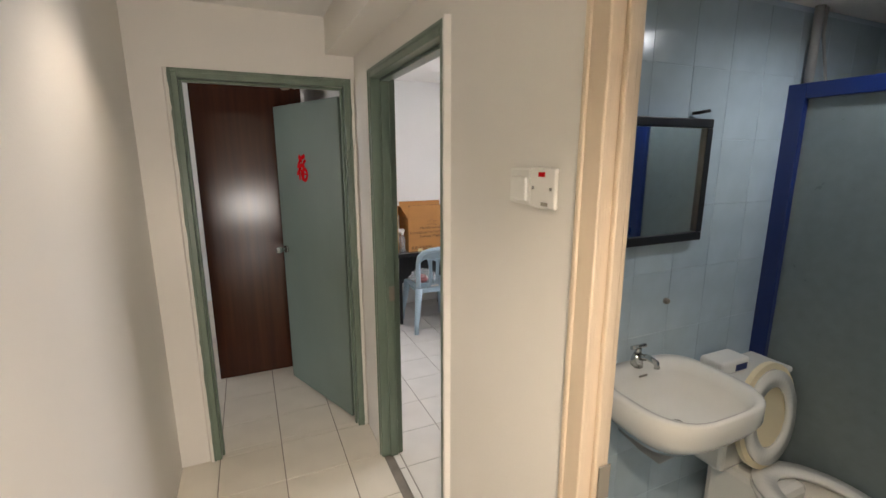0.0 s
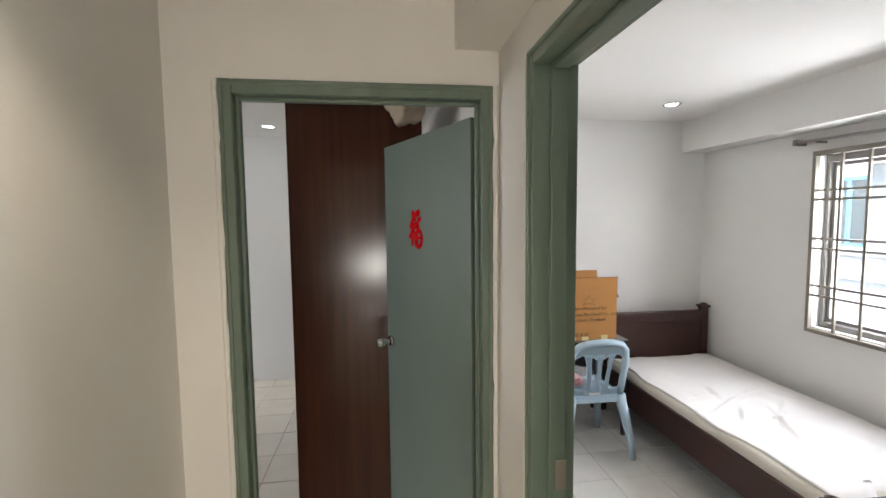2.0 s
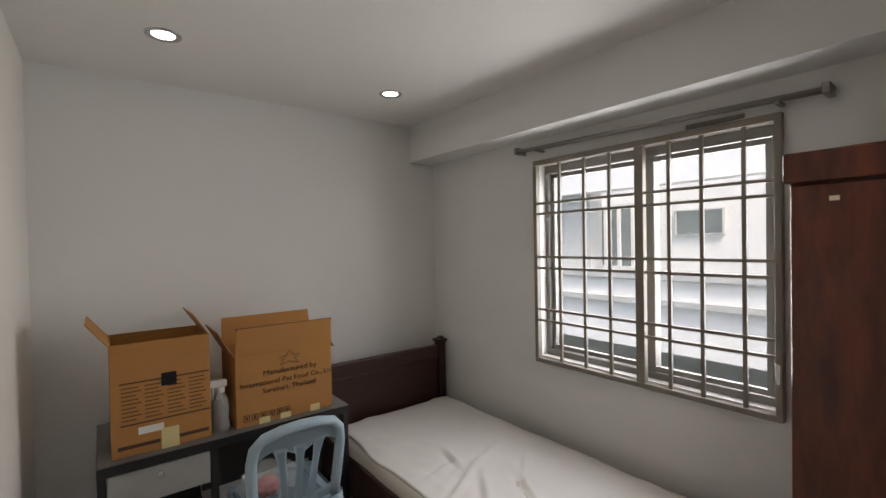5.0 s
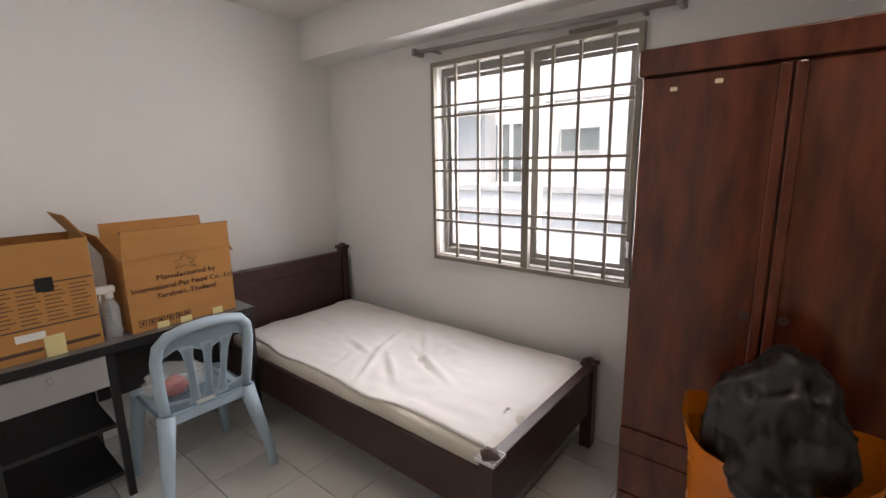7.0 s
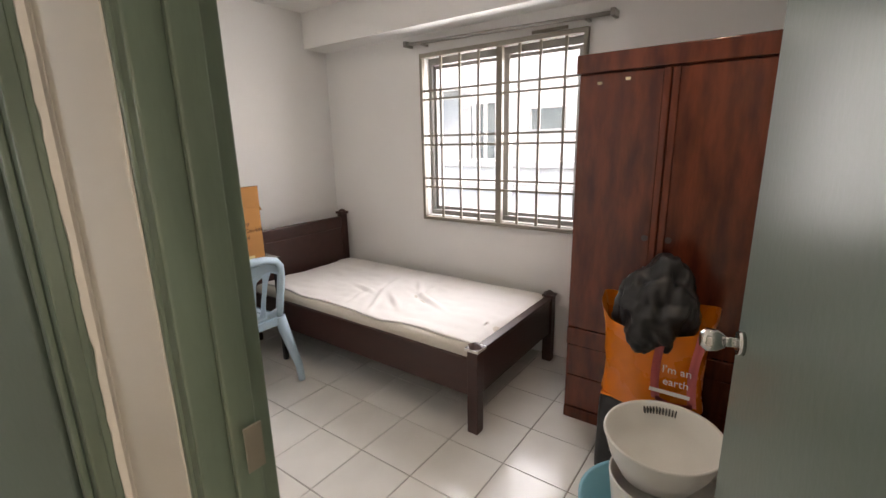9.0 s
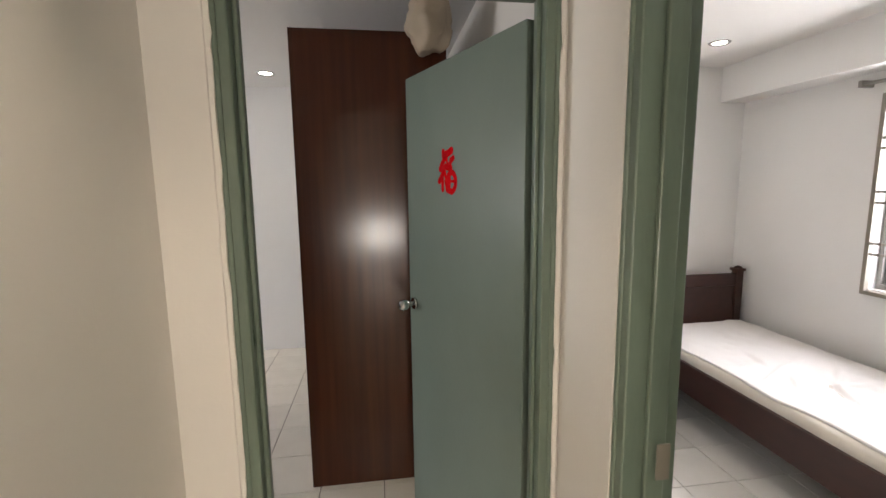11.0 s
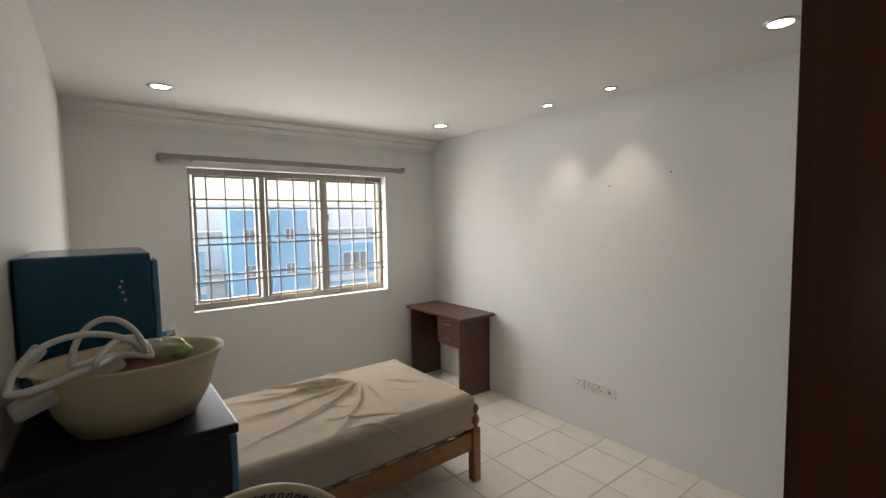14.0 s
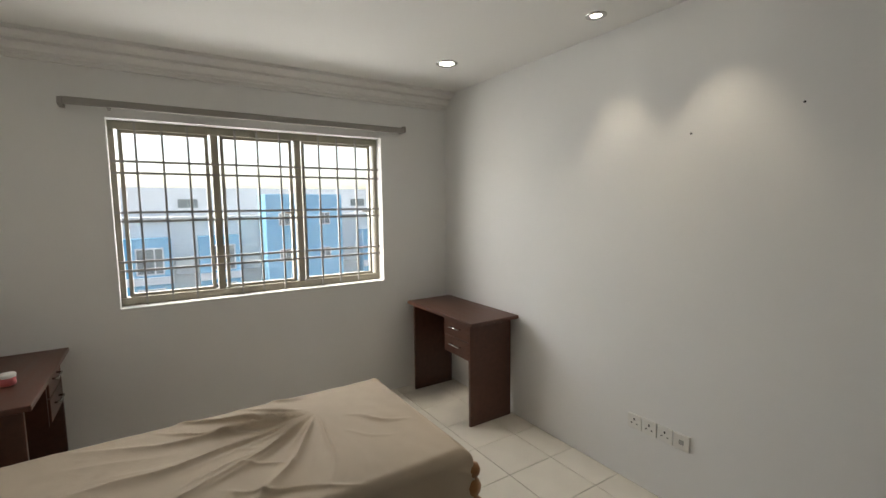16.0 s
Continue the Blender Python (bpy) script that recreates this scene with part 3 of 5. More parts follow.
def cover_fn(u, v):
    # a loose cover that lies over the mattress, with a turned edge and a few creases
    x = 2.515 + 0.885 * u + 0.05 * (1 - u) ** 6 * (0.3 + noise.noise(Vector((0, v * 4, 7)))) + 0.02 * noise.noise(Vector((u * 2, v * 6, 0))) * (1 if u < 0.1 or u > 0.9 else 0)
    y = 3.745 + 1.86 * v + (0.03 * noise.noise(Vector((u * 5, 0, 4))) if v < 0.05 or v > 0.95 else 0)
    z = 0.463 + 0.004 * noise.noise(Vector((u * 4, v * 7, 1))) + 0.004 * noise.noise(Vector((u * 13, v * 19, 5)))
    for cu, cv, ang, ln in ((0.25, 0.48, 0.5, 0.16), (0.45, 0.33, 1.1, 0.18), (0.55, 0.55, 0.3, 0.14), (0.3, 0.42, 0.9, 0.12), (0.65, 0.44, 0.7, 0.15), (0.38, 0.60, 1.3, 0.10), (0.58, 0.38, 0.1, 0.09), (0.22, 0.56, 0.2, 0.10)):
        du, dv = (u - cu) * 0.9, (v - cv) * 1.86
        a, b = du * math.cos(ang) + dv * math.sin(ang), -du * math.sin(ang) + dv * math.cos(ang)
        z += 0.017 * math.exp(-(a / ln) ** 2 - (b / 0.016) ** 2) - 0.010 * math.exp(-(a / ln) ** 2 - ((b - 0.03) / 0.02) ** 2)
    if v < 0.03:
        z -= 0.03 * (0.03 - v) / 0.03
    return x, y, z


bm = sheet_grid(bmesh.new(), 60, 110, cover_fn)
ob = solid("mattress_cover", bm, SHEET, "creased white quilted cover lying loose on the mattress", "bed cover")
mod = ob.modifiers.new("thickness", "SOLIDIFY")
mod.thickness, mod.offset = 0.012, -1.0


def wardrobe_bedroom():
    root = thing("wardrobe", (2.87, 2.655, 0), "red-brown lacquered two-door wardrobe with two drawers", "wardrobe")
    w, d, h = 0.768, 0.60, 1.81
    part("body", boxes((0.02, d, 0.0, w, 0.06, h - 0.02), bevel=0.003), ROBE, root)
    part("plinth", boxes((0.004, d - 0.01, 0.004, w - 0.004, 0.0, 0.06)), ROBE, root)
    part("cornice", boxes((-0.012, d, -0.008, w + 0.008, h - 0.08, h), bevel=0.006), ROBE, root)
    for k, (s, e) in enumerate(((0.006, w / 2 - 0.002), (w / 2 + 0.002, w - 0.006))):
        bm = boxes((0.0, 0.02, s, e, 0.52, h - 0.085), bevel=0.004)
        edge = e if k == 0 else s
        q = -1 if k == 0 else 1
        box(bm, -0.010, 0.0, min(edge, edge + q * 0.03), max(edge, edge + q * 0.03), 0.52, h - 0.085, bevel=0.006)
        door = part("door", bm, ROBE, root)
        bm = bmesh.new()
        y = edge + q * 0.045
        tube(bm, [(0.0, y, 1.02), (-0.012, y, 1.02), (-0.022, y, 1.02)], [0.008, 0.010, 0.014], 14)
        part("knob", bm, BEDWOOD, door, "small turned wooden knob")
    part("rail", boxes((-0.004, 0.02, 0.004, w - 0.004, 0.425, 0.515), bevel=0.004), ROBE, root)
    for z0, z1 in ((0.255, 0.42), (0.075, 0.25)):
        part("drawer", boxes((0.0, 0.02, 0.008, w - 0.008, z0, z1), bevel=0.004), ROBE, root)
    for y, z in ((0.672, 1.685), (0.554, 1.695)):
        part("tape_scrap", boxes((-0.0025, -0.0005, y - 0.010, y + 0.010, z - 0.006, z + 0.006)), CREAMP, root, "scrap of old pale tape")


wardrobe_bedroom()


def study_desk():
    root = thing("desk", (1.38, 5.22, 0), "low black metal desk with a grey glass top and side drawer", "desk")
    part("top", boxes((0.0, 1.06, 0.0, 0.55, 0.72, 0.74), bevel=0.003), GREYTOP, root)
    part("edge_rail", boxes((0.0, 1.06, -0.012, 0.0, 0.70, 0.74), bevel=0.003), BLACK, root)
    for x in (0.0, 0.40, 1.03):
        part("leg", boxes((x, x + 0.03, 0.01, 0.04, 0.0, 0.72), bevel=0.003), BLACK, root)
        part("leg", boxes((x, x + 0.03, 0.50, 0.53, 0.0, 0.72), bevel=0.003), BLACK, root)
    dr = part("drawer", boxes((0.035, 0.395, 0.0, 0.45, 0.555, 0.695), bevel=0.003), GREYD, root, "grey drawer front")
    bm = bmesh.new()
    tube(bm, [(0.21, 0.0, 0.655), (0.21, -0.004, 0.655), (0.21, -0.006, 0.655)], [0.013, 0.013, 0.009], 14)
    part("lock", bm, CHROME, dr, "small round drawer lock")
    part("shelf", boxes((0.03, 0.40, 0.04, 0.5, 0.34, 0.36)), BLACK, root)
    part("shelf", boxes((0.03, 0.40, 0.04, 0.5, 0.10, 0.12)), BLACK, root)
    part("back_panel", boxes((0.43, 1.03, 0.46, 0.475, 0.30, 0.70)), BLACK, root)


GREYD = mat("pale_grey_melamine", (0.36, 0.36, 0.35), 0.5, var=0.04)
study_desk()


def text(body, size, m, material, parent, name="lettering", squash=1.0):
    cu = bpy.data.curves.new("lettering", "FONT")
    cu.body, cu.size, cu.align_x, cu.extrude, cu.resolution_u = body, size, "CENTER", 0.0008, 2
    tmp = new("lettering_curve", cu)
    me = bpy.data.meshes.new_from_object(tmp.evaluated_get(bpy.context.evaluated_depsgraph_get()))
    bpy.data.objects.remove(tmp)
    me.materials.clear()
    me.materials.append(material)
    ob = new(name, me)
    ob.parent = parent
    ob.matrix_basis = m @ Matrix.Diagonal((squash, 1, 1, 1))
    return ob


def carton(at, w, d, h, flap, label, rz=0.0, front_up=True):
    """Open carton with upright flaps; its printed face looks to -y."""
    root = thing("cardboard_box", at, label, "cardboard box", "cartons on the desk", rz)
    t = 0.006
    part("bottom", boxes((0, w, 0, d, 0, t)), CARD, root)
    for nm, b in (("front_panel", (0, w, 0, t, t, h)), ("back_panel", (0, w, d - t, d, t, h)), ("side_panel", (0, t, t, d - t, t, h)), ("side_panel", (w - t, w, t, d - t, t, h))):
        part(nm, boxes(b, bevel=0.0015), CARD, root)
    def leaf(o, e1, up, nm="flap"):
        bm = bmesh.new()
        o, e1, up = Vector(o), Vector(e1), Vector(up)
        nrm = e1.cross(up).normalized() * 0.0045
        vs = [bm.verts.new(p + q) for q in (Vector(), nrm) for p in (o, o + e1, o + e1 * 0.985 + up, o + e1 * 0.015 + up)]
        for q in ((0, 1, 2, 3), (7, 6, 5, 4), (0, 4, 5, 1), (1, 5, 6, 2), (2, 6, 7, 3), (3, 7, 4, 0)):
            bm.faces.new([vs[i] for i in q])
        return part(nm, bm, CARD, root)
    if front_up:
        leaf((0, 0, h), (w, 0, 0), (0, -0.012, flap))
    if front_up:
        leaf((0, d, h), (w, 0, 0), (0, 0.02, flap * 1.1))
    leaf((0, d, h), (0, -d, 0), (-0.07, 0, flap * 0.95))
    leaf((w, d, h), (0, -d, 0), (-0.06, 0.0, flap * 0.95) if not front_up else (0.015, 0, -flap * 0.2))
    return root


big = carton((1.895, 5.262, 0.742), 0.47, 0.29, 0.335, 0.13, "open brown cardboard carton with printed lettering on the desk")
FACE = lambda x, z: pose(x, -0.0015, z, 90, 0, 0)
text("Manufactured by", 0.036, FACE(0.255, 0.225), INK, big, squash=1.1)
text("International Pet Food Co., Ltd", 0.036, FACE(0.245, 0.18), INK, big, squash=1.0)
text("Saraburi, Thailand", 0.034, FACE(0.25, 0.14), INK, big, squash=1.08)
bm = bmesh.new()
pts = [(0.20, 0.30), (0.235, 0.305), (0.25, 0.335), (0.268, 0.305), (0.305, 0.305), (0.275, 0.285), (0.30, 0.26), (0.25, 0.275), (0.205, 0.262), (0.225, 0.285)]
tube(bm, [(x, -0.001, z) for x, z in pts], 0.0014, 4, closed=True)
part("printed_star", bm, INK, big)
for k in range(6):
    x = 0.03 + k * 0.038
    part("printed_symbol", boxes((x, x + 0.028, -0.0012, 0.0006, 0.022, 0.025), (x, x + 0.028, -0.0012, 0.0006, 0.049, 0.052), (x, x + 0.003, -0.0012, 0.0006, 0.025, 0.049), (x + 0.025, x + 0.028, -0.0012, 0.0006, 0.025, 0.049), (x + 0.009, x + 0.019, -0.0012, 0.0006, 0.030, 0.044)), INK, big)
part("black_edge", boxes((0.003, 0.467, -0.0145, -0.006, 0.455, 0.466)), INK, big, "black tape along the flap edge")
for x, z in ((0.10, -0.008), (0.20, -0.01), (0.35, -0.004)):
    part("tape", boxes((x, x + 0.05, -0.003, -0.001, z, z + 0.035)), TAPE, big, "pale yellow tape")

small = carton((1.43, 5.262, 0.742), 0.36, 0.30, 0.46, 0.10, "open brown cardboard carton printed with a table of small lines", front_up=False)
part("printed_line", boxes((0.03, 0.355, -0.0012, 0.0006, 0.295, 0.301)), INK, small)
part("printed_line", boxes((0.03, 0.355, -0.0012, 0.0006, 0.125, 0.131)), INK, small)
for c in range(4):
    for r in range(9):
        x, z = 0.035 + c * 0.08, 0.145 + r * 0.0165
        part("printed_line", boxes((x, x + 0.05 + 0.018 * ((c * 7 + r * 5) % 3) / 2, -0.0011, 0.0006, z, z + 0.004)), INK, small)
part("tape", boxes((0.175, 0.23, -0.002, 0.0006, 0.265, 0.32)), BLACK, small, "patch of black tape")
for x0, x1 in ((0.02, 0.165), (0.235, 0.35)):
    part("printed_line", boxes((x0, x1, -0.0011, 0.0006, 0.03, 0.045)), INK, small)
part("tape", boxes((0.17, 0.235, -0.002, 0.0006, -0.01, 0.085)), TAPE, small, "pale yellow tape")
part("label", boxes((0.09, 0.18, -0.0015, 0.0006, 0.08, 0.11)), WHITEP, small, "white paper label")


def spray_bottle():
    root = thing("spray_bottle", (1.84, 5.30, 0.742), "clear plastic spray bottle with a white trigger", "bottle")
    part("bottle", lathe(bmesh.new(), [(0.0, 0), (0.03, 0), (0.033, 0.02), (0.031, 0.07), (0.034, 0.12), (0.022, 0.16), (0.013, 0.18)], sides=20), PLASTICCLEAR, root)
    bm = lathe(bmesh.new(), [(0.016, 0.178), (0.016, 0.20), (0.010, 0.202)], sides=16)
    box(bm, -0.055, 0.025, -0.012, 0.012, 0.20, 0.235, bevel=0.008)
    box(bm, -0.04, -0.03, -0.006, 0.006, 0.165, 0.20, bevel=0.003)
    part("trigger_head", bm, WHITEP, root)


spray_bottle()


def plastic_chair():
    """One-piece garden chair; its back stands to -y, the seat looks to +y."""
    root = thing("chair", (2.075, 5.17, 0), "pale blue moulded plastic chair with a slatted back at the desk", "chair", rz=0)
    legs = [((-0.235, -0.25), (-0.175, -0.17)), ((0.235, -0.25), (0.175, -0.17)), ((-0.22, 0.22), (-0.175, 0.16)), ((0.22, 0.22), (0.175, 0.16))]
    for (bx, by), (tx, ty) in legs:
        bm = bmesh.new()
        tube(bm, [(bx, by, 0.0), (bx * 0.98, by * 0.97, 0.1), ((bx + tx) / 2, (by + ty) / 2, 0.25), (tx, ty, 0.43)], [0.021, 0.023, 0.029, 0.038], 10)
        part("leg", bm, CHAIRBLUE, root)
    def seat(u, v):
        x, y = (u - 0.5) * 0.40, (v - 0.5) * 0.40
        return x, y, 0.435 - 0.02 * math.cos(x * 6) * math.cos(y * 5) + (0.0 if v > 0.08 else 0.01)
    bm = sheet_grid(bmesh.new(), 12, 12, seat)
    bmesh.ops.solidify(bm, geom=bm.faces[:], thickness=0.008)
    part("seat", bm, CHAIRBLUE, root)
    for s in (-1, 1):
        bm = boxes((s * 0.165 - 0.02, s * 0.165 + 0.02, -0.18, 0.17, 0.385, 0.43), bevel=0.008)
        part("apron", bm, CHAIRBLUE, root)
    part("apron", boxes((-0.165, 0.165, -0.195, -0.165, 0.385, 0.435), bevel=0.008), CHAIRBLUE, root)
    # back: an arched rim and four slats on a gently curved, leaning plane
    def back(x, z):
        return x, -0.185 - (z - 0.43) * 0.17 + 0.55 * x * x, z
    rim = [back(*p) for p in ((-0.175, 0.40), (-0.185, 0.50), (-0.192, 0.60), (-0.195, 0.68), (-0.185, 0.745), (-0.15, 0.785), (-0.08, 0.805), (0, 0.812), (0.08, 0.805), (0.15, 0.785), (0.185, 0.745), (0.195, 0.68), (0.192, 0.60), (0.185, 0.50), (0.175, 0.40))]
    bm = bmesh.new()
    tube(bm, [(x, y, z + 0.012) for x, y, z in rim], 0.023, 10)
    part("back_rim", bm, CHAIRBLUE, root)
    bm = bmesh.new()
    sheet_grid(bm, 14, 6, lambda u, v: back((u - 0.5) * (0.39 - 0.09 * v * v), 0.715 + 0.085 * v - 0.02 * (1 - v) * math.cos((u - 0.5) * 12)))
    bmesh.ops.solidify(bm, geom=bm.faces[:], thickness=0.012)
    part("back_top", bm, CHAIRBLUE, root)
    bm = bmesh.new()
    sheet_grid(bm, 12, 3, lambda u, v: back((u - 0.5) * 0.37, 0.425 + 0.055 * v + 0.02 * v * abs(2 * u - 1) ** 2))
    bmesh.ops.solidify(bm, geom=bm.faces[:], thickness=0.012)
    low = part("back_foot", bm, CHAIRBLUE, root)
    part("label", boxes((-0.06, 0.02, -0.199, -0.197, 0.445, 0.462)), WHITEP, low, "worn pale sticker")
    for x0, x1 in ((-0.058, -0.085), (0.0, 0.0), (0.058, 0.085)):
        bm = bmesh.new()
        sheet_grid(bm, 4, 12, lambda u, v: back(x0 + (x1 - x0) * v ** 1.5 + (u - 0.5) * (0.034 + 0.03 * abs(2 * v - 1) ** 4), 0.45 + 0.285 * v))
        bmesh.ops.solidify(bm, geom=bm.faces[:], thickness=0.012)
        part("back_slat", bm, CHAIRBLUE, root)


plastic_chair()


def carrier_bag():
    root = thing("shopping_bag", (2.665, 2.975, 0.385), "orange reusable shopping bag stuffed full, standing on a black sack", "bag")
    def skin(u, v):
        a = u * math.tau
        wx, wy = 0.13 + 0.02 * v, 0.195 + 0.02 * v - 0.02 * math.sin(v * 3.1)
        c, s = math.cos(a), math.sin(a)
        k = 1.0 / max(abs(c) ** 2.6 + abs(s) ** 2.6, 1e-6) ** (1 / 2.6)
        wob = 1 + 0.05 * noise.noise(Vector((c * 2, s * 2, v * 3))) + 0.02 * noise.noise(Vector((c * 6, s * 6, v * 9)))
        top = 0.385 + 0.04 * abs(s) ** 3 - 0.05 * max(0.0, -c)
        return k * c * wx * wob, k * s * wy * wob, v * top
    bm = sheet_grid(bmesh.new(), 64, 26, skin)
    bmesh.ops.remove_doubles(bm, verts=bm.verts, dist=0.0005)
    body = part("body", bm, ORANGE, root)
    part("base", boxes((-0.11, 0.11, -0.175, 0.175, 0.0, 0.01)), ORANGE, root)
    for y, z in ((-0.045, 0.30), (-0.17, 0.30)):
        bm = bmesh.new()
        sheet_grid(bm, 2, 14, lambda u, v: (-0.156 - 0.004 * math.sin(v * 9), y + (u - 0.5) * 0.03 + 0.01 * math.sin(v * 4), 0.08 + v * 0.29))
        bmesh.ops.solidify(bm, geom=bm.faces[:], thickness=0.003)
        part("strap", bm, PINK, root, "pink printed webbing strap")
    bm = bmesh.new()
    sheet_grid(bm, 8, 2, lambda u, v: (-0.158, -0.045 - 0.125 * u, 0.065 + v * 0.03 - 0.015 * math.sin(u * 3.1)))
    bmesh.ops.solidify(bm, geom=bm.faces[:], thickness=0.003)
    part("strap", bm, PINK, root)
    text("I'm an", 0.042, pose(-0.160, -0.108, 0.20, 90, 0, -90), WHITEP, root)
    text("earth", 0.042, pose(-0.160, -0.108, 0.15, 90, 0, -90), WHITEP, root)
    part("printed_bar", boxes((-0.1605, -0.158, -0.16, -0.02, 0.11, 0.125)), WHITEP, root)
    bm = bmesh.new()
    bmesh.ops.create_icosphere(bm, subdivisions=5, radius=1)
    for v in bm.verts:
        p = v.co.copy()
        r = 1 + 0.25 * noise.noise(p * 1.7) + 0.16 * (1 - 2 * abs(noise.noise(p * 3.2))) * 0.6 + 0.06 * abs(noise.noise(p * 8))
        v.co = Vector((p.x * 0.13 * r, p.y * 0.135 * r + 0.02, 0.46 + p.z * (0.20 if p.z > 0 else 0.16) * r))
        if p.x < -0.2 and p.z < 0.2:
            v.co.x -= 0.05
    for f in bm.faces:
        f.smooth = True
    liner = solid("bin_liner", bm, BAGBLACK, "crumpled black plastic bin liner stuffed in the orange bag", "bin liner")
    liner.matrix_world = pose(2.665, 2.955, 0.315)


carrier_bag()
bm = boxes((2.545, 2.80, 2.80, 3.16, 0.0, 0.385), bevel=0.03)
bmesh.ops.subdivide_edges(bm, edges=[e for e in bm.edges if e.calc_length() > 0.1], cuts=8, use_grid_fill=True)
for v in bm.verts:
    v.co += 0.014 * Vector((noise.noise(v.co * 7), noise.noise(v.co * 7 + Vector((5, 0, 0))), 0)) * (1 if 0.02 < v.co.z < 0.36 else 0)
for f in bm.faces:
    f.smooth = True
solid("black_sack", bm, BAGBLACK, "full black plastic sack standing on the tiled floor", "sack")
root = thing("cardboard_box", (2.36, 2.46, 0.0), "flattened brown carton leaning between wardrobe and door", "cardboard box")
root.matrix_world = pose(2.40, 2.50, 0.0, 0, 0, 14)
part("front_panel", boxes((0, 0.42, 0.05, 0.057, 0, 0.56), bevel=0.002), CARD, root)
part("back_panel", boxes((0, 0.42, 0.0, 0.007, 0, 0.50), bevel=0.002), CARD, root)
part("side_panel", boxes((0.413, 0.42, 0.008, 0.049, 0, 0.50)), CARD, root)
part("hand_hole", boxes((0.10, 0.17, 0.0565, 0.0585, 0.38, 0.41), bevel=0.0008), BLACK, root)


def wash_bowl(name, at, profile, material, label, sx=1.0, sy=1.0, rz=0.0, tilt=0.0, slots=False, category="basin"):
    root = thing(name, at, label, category)
    root.matrix_world = pose(*at, tilt, 0, rz)
    part("bowl", lathe(bmesh.new(), profile, sx=sx, sy=sy, sides=48), material, root)
    if slots:
        for k in range(11):
            a = radians(60 + k * 3.6)
            bm = boxes((-0.002, 0.002, -0.012, 0.012, 0.13, 0.152), bevel=0.002)
            ob = part("drain_slot", bm, BLACK, root)
            ob.matrix_basis = pose(0.2035 * sx * math.cos(a), 0.2035 * sy * math.sin(a), 0, 0, 0, math.degrees(math.atan2(math.sin(a) * sx, math.cos(a) * sy)) - 90)
    return root


wash_bowl("blue_basin", (2.33, 2.89, 0.0), [(0, 0.006), (0.19, 0.006), (0.235, 0.12), (0.25, 0.125), (0.25, 0.118), (0.24, 0.112), (0.20, 0.0), (0, 0.0)], BLUEPLAST, "light blue plastic wash basin on the tiled floor", category="basin")
wash_bowl("white_pail", (2.315, 2.86, 0.008), [(0, 0.006), (0.13, 0.006), (0.15, 0.14), (0.165, 0.27), (0.172, 0.27), (0.172, 0.262), (0.157, 0.14), (0.14, 0.0), (0, 0.0)], WHITEP, "white plastic pail standing in the blue basin", category="pail")
wash_bowl("white_basin", (2.315, 2.872, 0.295), [(0, 0.008), (0.14, 0.008), (0.19, 0.08), (0.215, 0.165), (0.226, 0.17), (0.228, 0.163), (0.222, 0.155), (0.198, 0.08), (0.15, 0.0), (0, 0.0)], WHITEP, "white plastic drainer basin with slots, stacked on a pail", 0.86, 0.76, rz=-62, tilt=7, slots=True)


# ---- master bedroom ----
def master_wardrobe():
    root = thing("wardrobe", (0.15, 4.72, 0), "tall dark brown melamine wardrobe with a plain side panel", "wardrobe")
    part("side_panel", boxes((0.0, 0.73, 0.0, 0.018, 0.0, 2.28), bevel=0.002), PANEL, root)
    part("body", boxes((0.02, 0.73, 0.02, 1.2, 0.06, 2.27), bevel=0.002), PANEL, root)
    part("plinth", boxes((0.05, 0.73, 0.02, 1.2, 0.0, 0.06)), PANEL, root)
    for k in range(2):
        d = part("door", boxes((0.0, 0.018, 0.022 + k * 0.59, 0.608 + k * 0.59, 0.07, 2.265), bevel=0.002), PANEL, root)
        part("handle", boxes((-0.025, 0.0, 0.56 + k * 0.08, 0.572 + k * 0.08, 1.0, 1.14), bevel=0.003), CHROME, d)


master_wardrobe()


def writing_desk():
    root = thing("desk", (-3.52, 6.44, 0), "walnut melamine writing desk with two small drawers", "desk", "writing desks")
    part("top", boxes((0.0, 0.90, 0.0, 0.42, 0.73, 0.755), bevel=0.004), DESKWOOD, root)
    for x in (0.04, 0.815):
        part("side_panel", boxes((x, x + 0.022, 0.035, 0.40, 0.0, 0.73), bevel=0.002), DESKWOOD, root)
    part("back_panel", boxes((0.062, 0.815, 0.36, 0.376, 0.33, 0.73)), DESKWOOD, root)
    part("drawer_box", boxes((0.50, 0.515, 0.045, 0.36, 0.46, 0.73), (0.515, 0.815, 0.06, 0.36, 0.455, 0.467)), DESKWOOD, root)
    for z in (0.60, 0.472):
        d = part("drawer", boxes((0.517, 0.813, 0.035, 0.055, z, z + 0.12), bevel=0.002), DESKWOOD, root)
        bm = bmesh.new()
        tube(bm, [(0.61, 0.035, z + 0.07), (0.61, 0.012, z + 0.07), (0.72, 0.012, z + 0.07), (0.72, 0.035, z + 0.07)], 0.005, 8)
        part("handle", bm, CHROME, d, "silver bar handle")
    return root


desk = writing_desk()
tagged(copy_thing(desk, pose(-2.66, 4.26, 0, 0, 0, 180)), "walnut melamine writing desk standing under the window corner")


